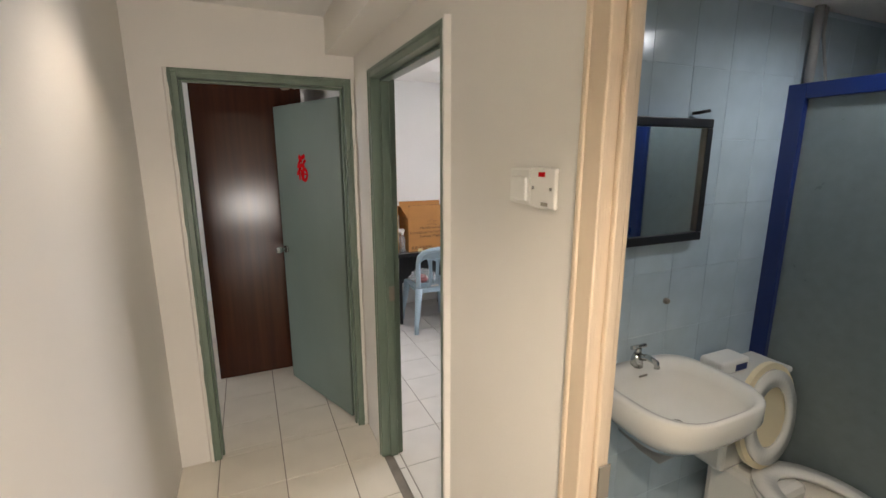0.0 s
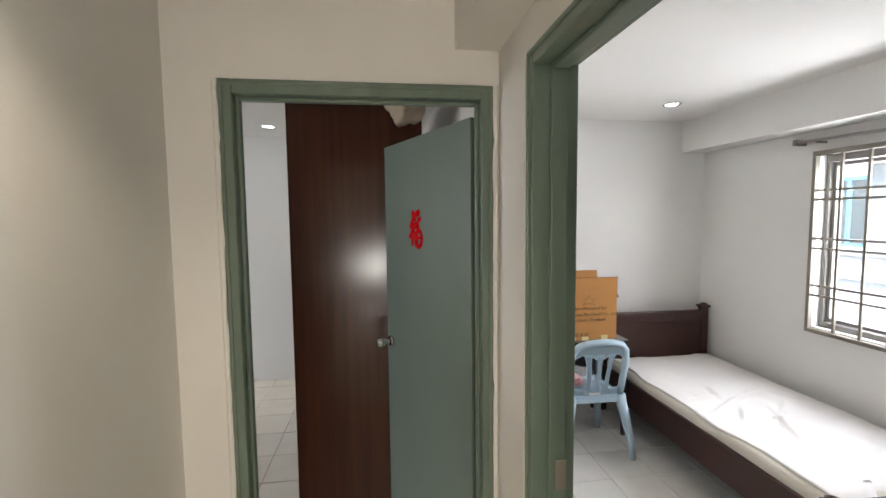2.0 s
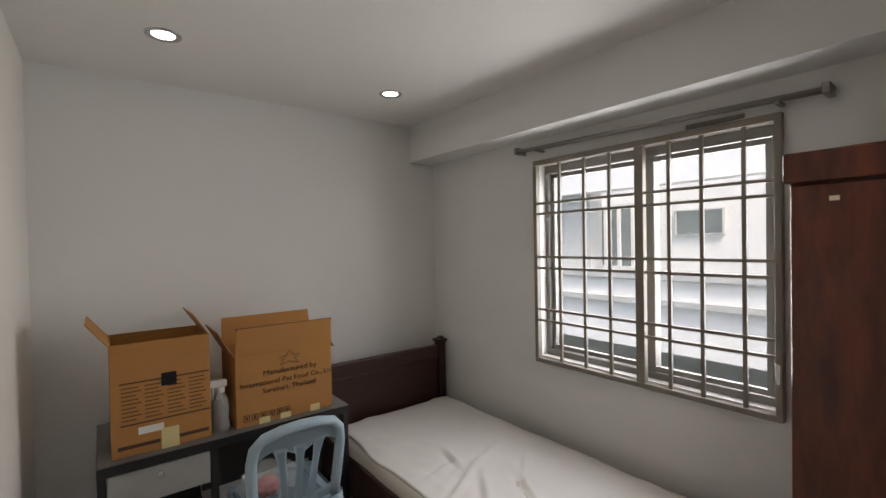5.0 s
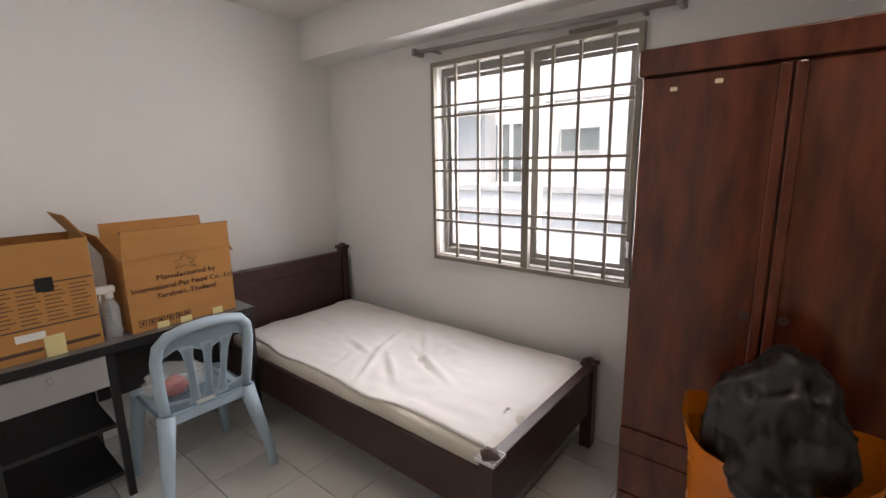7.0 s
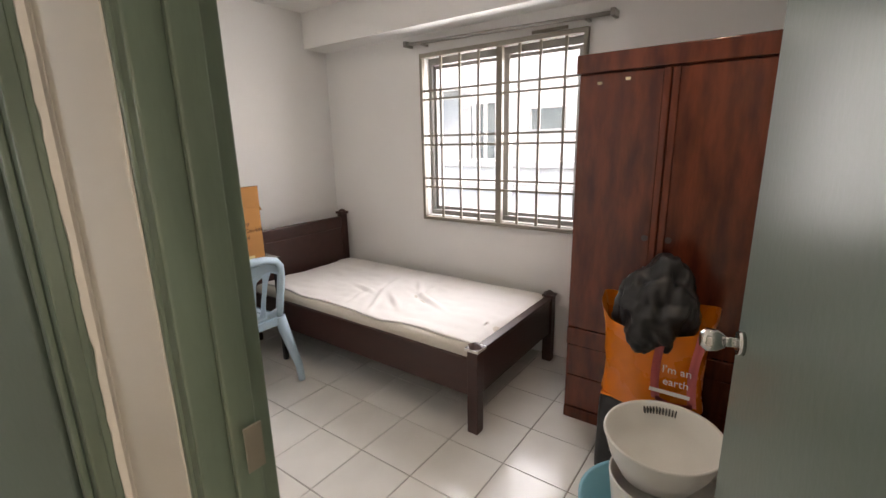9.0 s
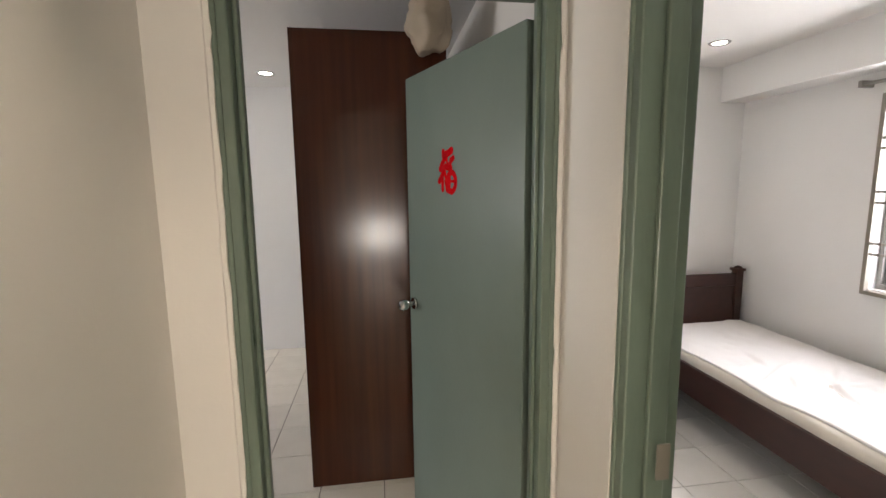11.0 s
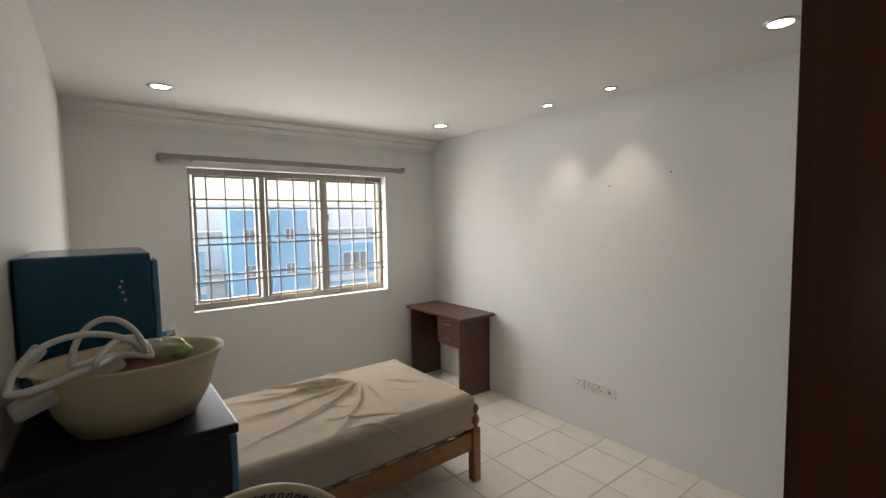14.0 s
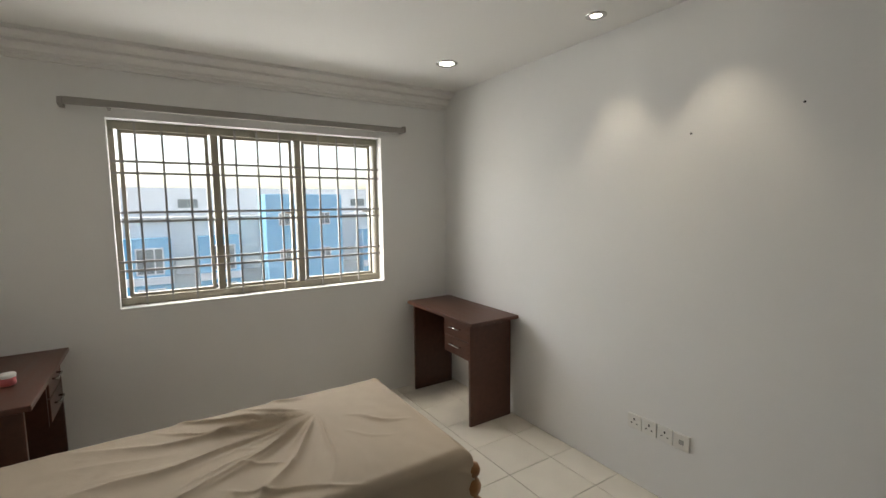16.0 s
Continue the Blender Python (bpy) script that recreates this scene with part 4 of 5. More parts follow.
def pine_bed():
    root = thing("bed", (-2.72, 3.84, 0), "varnished pine single bed with turned foot posts", "bed")
    w, L = 1.06, 1.95
    for x in (0.03, w - 0.03):
        bm = boxes((x - 0.028, x + 0.028, L - 0.056, L, 0.0, 0.34), bevel=0.004)
        lathe(bm, [(0.028, 0.34), (0.018, 0.352), (0.030, 0.37), (0.034, 0.395), (0.024, 0.42), (0.016, 0.43), (0.026, 0.445), (0.030, 0.465), (0.022, 0.485), (0.0, 0.492)], x, L - 0.028, sides=20)
        part("foot_post", bm, PINE, root)
        part("head_post", boxes((x - 0.028, x + 0.028, 0.0, 0.056, 0.0, 0.75), bevel=0.004), PINE, root)
        part("side_rail", boxes((x - 0.012, x + 0.012, 0.056, L - 0.056, 0.20, 0.31), bevel=0.003), PINE, root)
    part("foot_rail", boxes((0.058, w - 0.058, L - 0.042, L - 0.016, 0.20, 0.32), bevel=0.003), PINE, root)
    part("headboard", boxes((0.058, w - 0.058, 0.012, 0.04, 0.35, 0.72), bevel=0.004), PINE, root)
    for k in range(8):
        part("slat", boxes((0.045, w - 0.045, 0.12 + k * 0.22, 0.20 + k * 0.22, 0.285, 0.30)), PINE, root)


pine_bed()


def draped_sheet(u, v):
    # one sheet pulled over the mattress, hanging down at the foot and at the side
    x0, x1, y0, y1, top, r = -2.615, -1.675, 3.90, 5.755, 0.562, 0.045
    s, t = -0.20 + u * (x1 - x0 + 0.40), v * (y1 - y0 + 0.20)
    x, y, drop = x0 + s, y0 + t, 0.0
    def over(p, edge, sign):
        d = (p - edge) * sign
        if d <= -r:
            return p, 0.0
        a = min((d + r) / r, math.pi / 2)
        rest = max(0.0, d + r - r * math.pi / 2)
        return edge + sign * (-r + r * math.sin(a)) , r * (1 - math.cos(a)) + rest
    x, dx = over(x, x1, 1) if x > (x0 + x1) / 2 else over(x, x0, -1)
    y, dy = over(y, y1, 1)
    drop = min(max(dx, dy) + 0.25 * min(dx, dy), 0.215)
    z = top - drop
    px, py = x0 + s, y0 + t
    # creases fan out from one pulled point towards the room side
    ex, ey = px + 2.38, py - 5.32
    dist, ang = math.hypot(ex, ey), math.atan2(ey, ex)
    bend = ang + 0.35 * dist + 0.10 * noise.noise(Vector((px * 3, py * 3, 3)))
    grow = min(1.0, dist / 0.22) * max(0.0, 1.15 - dist) * max(0.0, 1 - ((ang + 1.0) / 1.15) ** 2)
    fold = (1 - abs(math.sin(bend * 9.0))) ** 3 * max(0.0, 0.55 + noise.noise(Vector((bend * 4, dist * 2, 11))))
    fine = (1 - abs(math.sin(bend * 21.0 + 1))) ** 2 * max(0.0, noise.noise(Vector((bend * 6, dist * 3, 31))) + 0.2)
    cross = (1 - abs(math.sin((px * 0.9 - py * 0.55) * 24 + 2.5 * noise.noise(Vector((px * 3, py * 3, 21)))))) ** 5 * max(0.0, noise.noise(Vector((px * 2.6, py * 2.9, 8))) - 0.05)
    h = grow * (0.055 * fold + 0.022 * fine) + 0.032 * cross + 0.005 * noise.noise(Vector((px * 3, py * 3, 2))) + 0.002 * noise.noise(Vector((px * 14, py * 14, 6)))
    if drop < 0.03:
        z += h
    else:
        x += h * 0.8 if dx > 0 else 0
        y += h * 0.8 if dy > 0 else 0
    return x, y, z


bm = sheet_grid(bmesh.new(), 200, 300, draped_sheet)
mattress("mattress", -2.60, -1.70, 3.92, 5.72, 0.30, 0.53, FITTED, "foam mattress under the beige sheet", 0.04, 0.003)
solid("bed_sheet", bm, FITTED, "wrinkled beige fitted sheet over the pine bed", "bed sheet")


def steel_locker():
    root = thing("locker", (-1.50, 3.805, 0), "dark blue enamelled steel cabinet with a small round knob", "cabinet")
    part("body", boxes((0.0, 0.40, 0.0, 0.275, 0.0, 1.565), bevel=0.006), LOCKER, root)
    d = part("door", boxes((0.006, 0.394, 0.277, 0.292, 0.02, 1.545), bevel=0.004), LOCKERF, root, "brighter blue door front")
    bm = bmesh.new()
    tube(bm, [(0.365, 0.292, 1.33), (0.365, 0.305, 1.33), (0.365, 0.318, 1.33), (0.365, 0.326, 1.33)], [0.006, 0.007, 0.013, 0.009], 14)
    part("knob", bm, CHROME, d, "small chrome knob")
    for k, (y, z) in enumerate(((0.205, 1.49), (0.20, 1.475), (0.206, 1.46), (0.21, 1.44))):
        part("paint_chip", boxes((0.3995, 0.4012, y, y + 0.006, z, z + 0.006)), CERAMIC, root)
    low = thing("low_cabinet", (-1.09, 3.805, 0), "low black cabinet with a blue door front", "cabinet")
    part("body", boxes((0.0, 0.325, 0.0, 0.385, 0.0, 1.15), bevel=0.005), BLACK, low)
    part("top", boxes((-0.002, 0.332, 0.0, 0.405, 1.15, 1.175), bevel=0.006), BLACK, low)
    d = part("door", boxes((0.004, 0.321, 0.386, 0.402, 0.03, 1.145), bevel=0.004), LOCKERF, low, "bright blue door front")
    bm = bmesh.new()
    tube(bm, [(0.05, 0.402, 1.08), (0.05, 0.42, 1.08), (0.05, 0.428, 1.08)], [0.006, 0.010, 0.007], 12)
    part("knob", bm, CHROME, d)


steel_locker()
wash_bowl("basin", (-0.935, 4.025, 1.177), [(0, 0.006), (0.105, 0.006), (0.13, 0.05), (0.15, 0.12), (0.158, 0.152), (0.170, 0.158), (0.172, 0.152), (0.165, 0.145), (0.156, 0.12), (0.137, 0.05), (0.11, 0.0), (0, 0.0)], CREAMP, "cream plastic basin full of odds and ends on the cabinet", 0.84, 1.12, category="basin")


def extension_lead():
    root = thing("extension_lead", (-0.935, 4.005, 1.185), "white extension lead coiled in the cream basin", "extension lead")
    b = boxes((-0.025, 0.025, -0.20, 0.0, 0.0, 0.035), bevel=0.008)
    ob = part("socket_block", b, WHITEP, root)
    ob.matrix_basis = pose(0.03, 0.0, 0.135, 20, 0, 12)
    for k, (reach, rise, lean) in enumerate(((0.20, 0.075, 0.20), (0.13, 0.085, 0.06), (0.10, 0.04, 0.10))):
        pts = []
        for i in range(48):
            a = i * math.tau / 48
            out = 0.5 - 0.5 * math.cos(a)
            pts.append((0.02 + lean * out + 0.03 * math.sin(2 * a + k), 0.03 - reach * out + 0.01 * k, 0.15 + rise * max(0.0, math.sin(a)) + 0.02 * out))
        bm = bmesh.new()
        tube(bm, pts, 0.0065, 8, closed=True)
        part("cable", bm, WHITEP, root)
    bm = boxes((-0.014, 0.014, -0.03, 0.03, -0.012, 0.012), bevel=0.005)
    plug = part("plug", bm, WHITEP, root, "white moulded plug")
    plug.matrix_basis = pose(0.13, -0.15, 0.20, 50, 0, 10)


extension_lead()


def crumple(name, at, sx, sy, sz, material, label, category, seed):
    bm = bmesh.new()
    bmesh.ops.create_icosphere(bm, subdivisions=4, radius=1)
    for v in bm.verts:
        p = v.co.copy()
        r = 1 + 0.25 * noise.noise(p * 2 + Vector((seed, 0, 0))) + 0.16 * abs(noise.noise(p * 5 + Vector((0, seed, 0))))
        v.co = Vector((p.x * sx * r, p.y * sy * r, p.z * sz * r))
        v.co.z = max(v.co.z, -sz)
    for f in bm.faces:
        f.smooth = True
    ob = solid(name, bm, material, label, category)
    ob.matrix_world = pose(*at)
    return ob


crumple("plastic_packet", (-0.94, 4.06, 1.315), 0.045, 0.055, 0.04, PLASTICCLEAR, "crumpled clear plastic packet in the basin", "packet", 2.0)
crumple("pink_cloth", (-0.91, 4.03, 1.28), 0.045, 0.07, 0.05, mat("dusty_pink_cloth", (0.42, 0.17, 0.15), 0.85, var=0.1), "folded dusty pink cloth in the basin", "cloth", 4.0)
crumple("green_packet", (-0.955, 4.09, 1.315), 0.05, 0.05, 0.035, mat("green_foil_packet", (0.30, 0.42, 0.10), 0.3, var=0.15), "shiny green snack packet in the basin", "packet", 7.0)
crumple("plastic_bag", (2.02, 5.20, 0.50), 0.13, 0.10, 0.075, PLASTICCLEAR, "clear plastic bag with packets lying on the chair", "bag", 9.0)
crumple("pink_packet", (2.0, 5.18, 0.475), 0.06, 0.05, 0.04, PINK, "small pink packet lying on the chair", "packet", 12.0)


def pedestal_fan():
    root = thing("pedestal_fan", (-0.365, 4.115, 0), "white pedestal fan with a dark wire guard", "fan")
    part("base", lathe(bmesh.new(), [(0, 0.0), (0.19, 0.0), (0.195, 0.015), (0.17, 0.035), (0.05, 0.05), (0.03, 0.08), (0, 0.08)], sides=36), WHITEP, root)
    bm = bmesh.new()
    tube(bm, [(0, 0, 0.06), (0, 0, 0.95)], 0.014, 14)
    part("pole", bm, WHITEP, root)
    bm = bmesh.new()
    tube(bm, [(-0.15, 0, 0.0), (-0.13, 0, 0.0), (-0.06, 0, 0.0), (-0.01, 0, 0.0)], [0.03, 0.055, 0.065, 0.06], 20)
    head = part("motor_housing", bm, WHITEP, root)
    head.matrix_basis = pose(0.0, 0, 1.025, 0, -14, 4)
    R = 0.20
    bm = bmesh.new()
    tube(bm, [(0.055, R * math.cos(a), R * math.sin(a)) for a in [k * math.tau / 56 for k in range(56)]], 0.0075, 8, closed=True)
    part("guard_rim", bm, CREAMP, head, "off-white guard rim")
    for front in (True, False):
        bm = bmesh.new()
        for k in range(84):
            a = k * math.tau / 84
            pts = []
            for i in range(7):
                q = i / 6
                rad = 0.03 + (R - 0.03) * q
                bulge = (0.055 + 0.055 * (1 - q ** 2.2)) if front else (0.055 - 0.075 * (1 - q ** 2.2))
                tw = a + (0.25 * (1 - q) if front else 0)
                pts.append((bulge, rad * math.cos(tw), rad * math.sin(tw)))
            tube(bm, pts, 0.0016, 4, cap=False)
        g = part("wire_guard", bm, BLACK, head, "dark wire guard")
        tagged(g, kind="stuff")
    bm = bmesh.new()
    tube(bm, [(0.10, 0, 0), (0.115, 0, 0), (0.119, 0, 0)], [0.04, 0.038, 0.02], 20)
    part("badge", bm, WHITEP, head)
    for k in range(3):
        bm = bmesh.new()
        def blade(u, v, k=k):
            rad = 0.03 + 0.145 * u
            a = k * math.tau / 3 + (v - 0.5) * (1.35 - 0.2 * u)
            return 0.06 + 0.05 * (v - 0.5), rad * math.cos(a), rad * math.sin(a)
        sheet_grid(bm, 8, 10, blade)
        bmesh.ops.solidify(bm, geom=bm.faces[:], thickness=0.002)
        part("blade", bm, WHITEP, head, "translucent white blade")


pedestal_fan()


def socket_plate(m, w, h, label, marks, category="socket", group=""):
    root = thing("wall_socket", (0, 0, 0), label, category, group)
    root.matrix_world = m
    part("plate", boxes((-w / 2, w / 2, -0.012, 0.0, -h / 2, h / 2), bevel=0.004), WHITEP, root)
    for x0, x1, z0, z1, mt in marks:
        part("marking", boxes((x0, x1, -0.0135, -0.0115, z0, z1)), mt, root)
    return root


for k in range(4):
    holes = [(-0.004, 0.004, 0.008, 0.02, BLACK), (-0.02, -0.012, -0.012, -0.006, BLACK), (0.012, 0.02, -0.012, -0.006, BLACK)] if k < 3 else [(-0.012, 0.012, -0.012, 0.012, GREYD)]
    socket_plate(pose(-1.69 + k * 0.086, 6.865, 0.355), 0.08, 0.08, "white plastic wall socket low on the white wall", holes, group="row of sockets")
m = pose(1.05, 1.945, 1.622, 0, 0, -90)
socket_plate(m, 0.088, 0.088, "cream heater switch with a red neon on the wall", [(-0.012, 0.010, 0.024, 0.034, RED), (-0.035, -0.028, -0.004, 0.003, CHROME), (0.028, 0.035, -0.004, 0.003, CHROME), (0.0, 0.022, -0.038, -0.030, BRONZE)], "switch")
sw = socket_plate(pose(1.05, 2.03, 1.622, 0, 0, -90), 0.082, 0.082, "cream plastic rocker light switch on the wall", [], "switch")
part("rocker", boxes((-0.030, 0.034, -0.020, -0.010, -0.032, 0.022), bevel=0.004), WHITEP, sw)

# red paper character on the open door: flat brush strokes
fu = thing("paper_character", (0, 0, 0), "red velvet paper good-luck character stuck on the door", "decoration")
fu.matrix_world = master_door.matrix_world @ pose(0.446, 0.0192, 1.612, 0, 0, 180) @ Matrix.Diagonal((0.9, 1, 0.9, 1))
ring = [(0.032 + 0.034 * math.cos(a), -0.045 + 0.040 * math.sin(a)) for a in [k * math.tau / 16 for k in range(17)]]
for width, st in ((0.014, [(-0.033, 0.083), (-0.030, 0.064)]), (0.016, [(-0.030, 0.066), (0.0, 0.073), (0.034, 0.084)]),
                  (0.012, [(-0.012, 0.057), (-0.044, 0.036), (-0.060, 0.014)]), (0.015, [(-0.058, 0.012), (-0.012, 0.020), (0.026, 0.014)]),
                  (0.011, [(0.012, 0.026), (0.044, 0.051)]), (0.012, [(0.028, 0.046), (0.048, 0.052)]), (0.008, [(-0.004, 0.058), (0.0, 0.018)]),
                  (0.014, [(-0.026, 0.002), (-0.068, -0.040)]), (0.012, [(-0.042, -0.012), (-0.040, -0.076)]), (0.010, [(-0.030, 0.010), (-0.012, -0.026)]),
                  (0.013, ring), (0.010, [(0.020, -0.004), (0.015, -0.078)]), (0.010, [(-0.016, -0.040), (-0.003, -0.078)]),
                  (0.0065, [(0.002, -0.042), (0.064, -0.042)]), (0.012, [(-0.003, -0.078), (0.034, -0.088)])):
    bm = bmesh.new()
    tube(bm, [(x, 0.0, z) for x, z in st], width, 12)
    for x, z in (st[0], st[-1]):
        bmesh.ops.create_uvsphere(bm, u_segments=12, v_segments=8, radius=width, matrix=Matrix.Translation((x, 0, z)))
    for v in bm.verts:
        v.co.y *= 0.04
    part("stroke", bm, RED, fu)
crumple("cloth_bag", (0.78, 4.60, 2.28), 0.10, 0.112, 0.13, mat("beige_cloth", (0.50, 0.42, 0.32), 0.85, var=0.06), "beige cloth bag hung at the top of the wardrobe", "cloth", 3.0)


jar = thing("jar", (-3.0, 4.12, 0.755), "small pink and white plastic jar on the desk", "jar")
part("body", lathe(bmesh.new(), [(0, 0), (0.026, 0), (0.03, 0.006), (0.03, 0.034), (0.027, 0.036), (0, 0.036)], sides=24), PINK, jar)
part("lid", lathe(bmesh.new(), [(0.031, 0.037), (0.032, 0.05), (0.029, 0.054), (0, 0.054)], sides=24), WHITEP, jar, "white screw lid")


# ---- bathroom ----
def washbasin():
    root = thing("washbasin", (1.76, 2.322, 0.905), "white ceramic wall-hung washbasin with a chrome tap", "washbasin")
    w, d = 0.25, 0.43
    def outline(a, k):
        # straight at the wall, round at the front
        c, s = math.cos(a), math.sin(a)
        return (w * k * math.copysign(abs(c) ** 0.55, c), -d / 2 + (d / 2) * k * (math.copysign(abs(s) ** (0.5 if s > 0 else 0.8), s)))
    bm = bmesh.new()
    rings = []
    for k, z, sh in ((0.30, -0.19, 0.02), (0.66, -0.165, 0.02), (0.93, -0.09, 0), (1.0, -0.06, 0), (1.0, 0.0, 0), (0.97, 0.008, 0), (0.84, 0.004, -0.012), (0.76, -0.03, -0.018), (0.64, -0.10, -0.02), (0.30, -0.125, -0.02), (0.06, -0.13, -0.02)):
        rings.append([bm.verts.new((*(Vector(outline(i * math.tau / 40, k)) + Vector((0, sh if k < 0.9 else 0))), z)) for i in range(40)])
    for a, b in zip(rings, rings[1:]):
        for i in range(40):
            f = bm.faces.new((a[i], a[(i + 1) % 40], b[(i + 1) % 40], b[i]))
            f.smooth = True
    bm.faces.new(rings[0]), bm.faces.new(rings[-1])
    part("bowl", bm, CERAMIC, root)
    bm = lathe(bmesh.new(), [(0.0, -0.122), (0.018, -0.122), (0.024, -0.126)], 0, -d / 2 - 0.02, sides=20)
    part("drain", bm, CHROME, root)
    part("overflow_slot", boxes((-0.02, 0.02, -0.078, -0.072, -0.028, -0.020), bevel=0.002), BRONZE, root)
    bm = bmesh.new()
    tube(bm, [(0, -0.04, 0.0), (0, -0.04, 0.035), (0, -0.045, 0.05)], [0.024, 0.02, 0.018], 16)
    tube(bm, [(0, -0.045, 0.04), (0, -0.09, 0.055), (0, -0.125, 0.05), (0, -0.13, 0.03)], [0.014, 0.012, 0.011, 0.011], 12)
    tap = part("tap", bm, CHROME, root, "chrome pillar tap")
    bm = bmesh.new()
    tube(bm, [(0, -0.042, 0.05), (0, -0.042, 0.075)], 0.012, 12)
    tube(bm, [(-0.035, -0.042, 0.08), (0.035, -0.042, 0.08)], 0.008, 10)
    part("tap_handle", bm, CHROME, tap)
    bm = bmesh.new()
    tube(bm, [(0, -0.21, -0.15), (0, -0.21, -0.26), (0, -0.18, -0.30), (0, -0.10, -0.30), (0, 0.0, -0.28)], 0.022, 12)
    part("waste_trap", bm, GREYD, root, "grey plastic waste trap")


washbasin()


def bath_mirror():
    root = thing("mirror", (1.84, 2.322, 1.595), "small mirror in a black wooden frame on blue tiles", "mirror")
    w, h, f = 0.21, 0.225, 0.032
    part("frame", boxes((-w, w, -0.03, 0.0, h - f, h), (-w, w, -0.03, 0.0, -h, f - h), (-w, f - w, -0.03, 0.0, f - h, h - f), (w - f, w, -0.03, 0.0, f - h, h - f), bevel=0.004), BLACK, root)
    part("glass", boxes((f - w, w - f, -0.016, -0.004, f - h, h - f)), MIRROR, root)
    bm = bmesh.new()
    tube(bm, [(0.13, 0.0, h + 0.02), (0.13, -0.02, h + 0.02), (0.17, -0.035, h + 0.028)], 0.006, 8)
    part("hook", bm, BLACK, root)


bath_mirror()


def toilet():
    root = thing("toilet", (2.33, 2.32, 0), "white ceramic toilet with its lid up, beside the shower screen", "toilet")
    bm = boxes((-0.185, 0.185, -0.17, 0.0, 0.40, 0.78), bevel=0.02)
    part("cistern", bm, CERAMIC, root)
    part("cistern_lid", boxes((-0.195, 0.195, -0.18, 0.0, 0.782, 0.81), bevel=0.01), CERAMIC, root)
    bm = lathe(bmesh.new(), [(0.12, 0.0), (0.12, 0.03), (0.10, 0.15), (0.15, 0.30), (0.19, 0.39), (0.19, 0.405), (0.15, 0.40), (0.12, 0.30), (0.04, 0.22), (0.0, 0.22)], 0, -0.44, 1.0, 1.25, 40)
    part("bowl", bm, CERAMIC, root)
    part("foot", boxes((-0.10, 0.10, -0.35, -0.05, 0.0, 0.40), bevel=0.03), CERAMIC, root)
    def ring(y0, k0, k1, z, th):
        bm = bmesh.new()
        prev = []
        for k, zz in ((k0, 0), (k1, 0), (k1, th), (k0, th)):
            prev.append([bm.verts.new((0.19 * k * math.cos(a), y0 + 0.235 * k * math.sin(a), z + zz)) for a in [i * math.tau / 40 for i in range(40)]])
        for q in range(4):
            a, b = prev[q], prev[(q + 1) % 4]
            for i in range(40):
                bm.faces.new((a[i], a[(i + 1) % 40], b[(i + 1) % 40], b[i])).smooth = True
        return bm
    part("seat", ring(-0.44, 0.62, 1.0, 0.408, 0.018), CERAMIC, root)
    bm = bmesh.new()
    vs0 = [bm.verts.new((0.185 * math.cos(i * math.tau / 40), 0.0, 0.225 * math.sin(i * math.tau / 40))) for i in range(40)]
    vs1 = [bm.verts.new((0.185 * math.cos(i * math.tau / 40), 0.022, 0.225 * math.sin(i * math.tau / 40))) for i in range(40)]
    bm.faces.new(vs0), bm.faces.new(vs1)
    for i in range(40):
        bm.faces.new((vs0[i], vs0[(i + 1) % 40], vs1[(i + 1) % 40], vs1[i]))
    lid = part("lid", bm, CREAMP, root, "cream raised lid")
    lid.matrix_basis = pose(0, -0.215, 0.645, -6, 0, 0)
    rg = ring(0.0, 0.55, 0.85, 0.0, 0.014)
    sr = part("seat_ring", rg, CERAMIC, lid)
    sr.matrix_basis = pose(0, -0.002, 0, 90, 0, 0)


toilet()
box_ob = thing("tissue_box", (2.23, 2.25, 0.81), "white and blue tissue packet on the cistern", "tissue packet")
part("packet", boxes((-0.09, 0.09, -0.05, 0.05, 0.0, 0.06), bevel=0.012), WHITEP, box_ob)
part("printed_band", boxes((0.0, 0.07, -0.0515, 0.0515, 0.012, 0.04)), NAVY, box_ob, "dark blue printed band")


def shower_screen():
    root = thing("shower_screen", (2.55, 0.8, 0), "navy framed shower door with frosted sheets", "shower screen")
    part("frame", boxes((-0.03, 0.03, 1.46, 1.53, 0.0, 1.97), (-0.03, 0.03, 0.0, 1.46, 1.91, 1.97), (-0.03, 0.03, 0.0, 1.46, 0.0, 0.06), (-0.03, 0.03, 0.72, 0.79, 0.06, 1.91), (-0.03, 0.03, 0.0, 0.06, 0.06, 1.91), bevel=0.004), NAVY, root)
    for s, e in ((0.06, 0.72), (0.79, 1.46)):
        part("panel", boxes((-0.004, 0.004, s, e, 0.06, 1.91)), FROST, root, "frosted sheet")


shower_screen()
root = thing("water_pipe", (2.60, 2.30, 1.97), "grey water pipe rising up the tiled wall", "pipe")
bm = bmesh.new()
tube(bm, [(0, 0, 0), (0, 0, 0.30)], 0.017, 12)
part("pipe", bm, GREYD, root)
bm = bmesh.new()
tube(bm, [(0.05, 0, 0.30), (0.05, 0, 0.2), (0.09, 0, 0.1), (0.12, 0, 0.02), (0.14, 0, -0.03)], 0.006, 8)
part("cable", bm, GREYD, root)


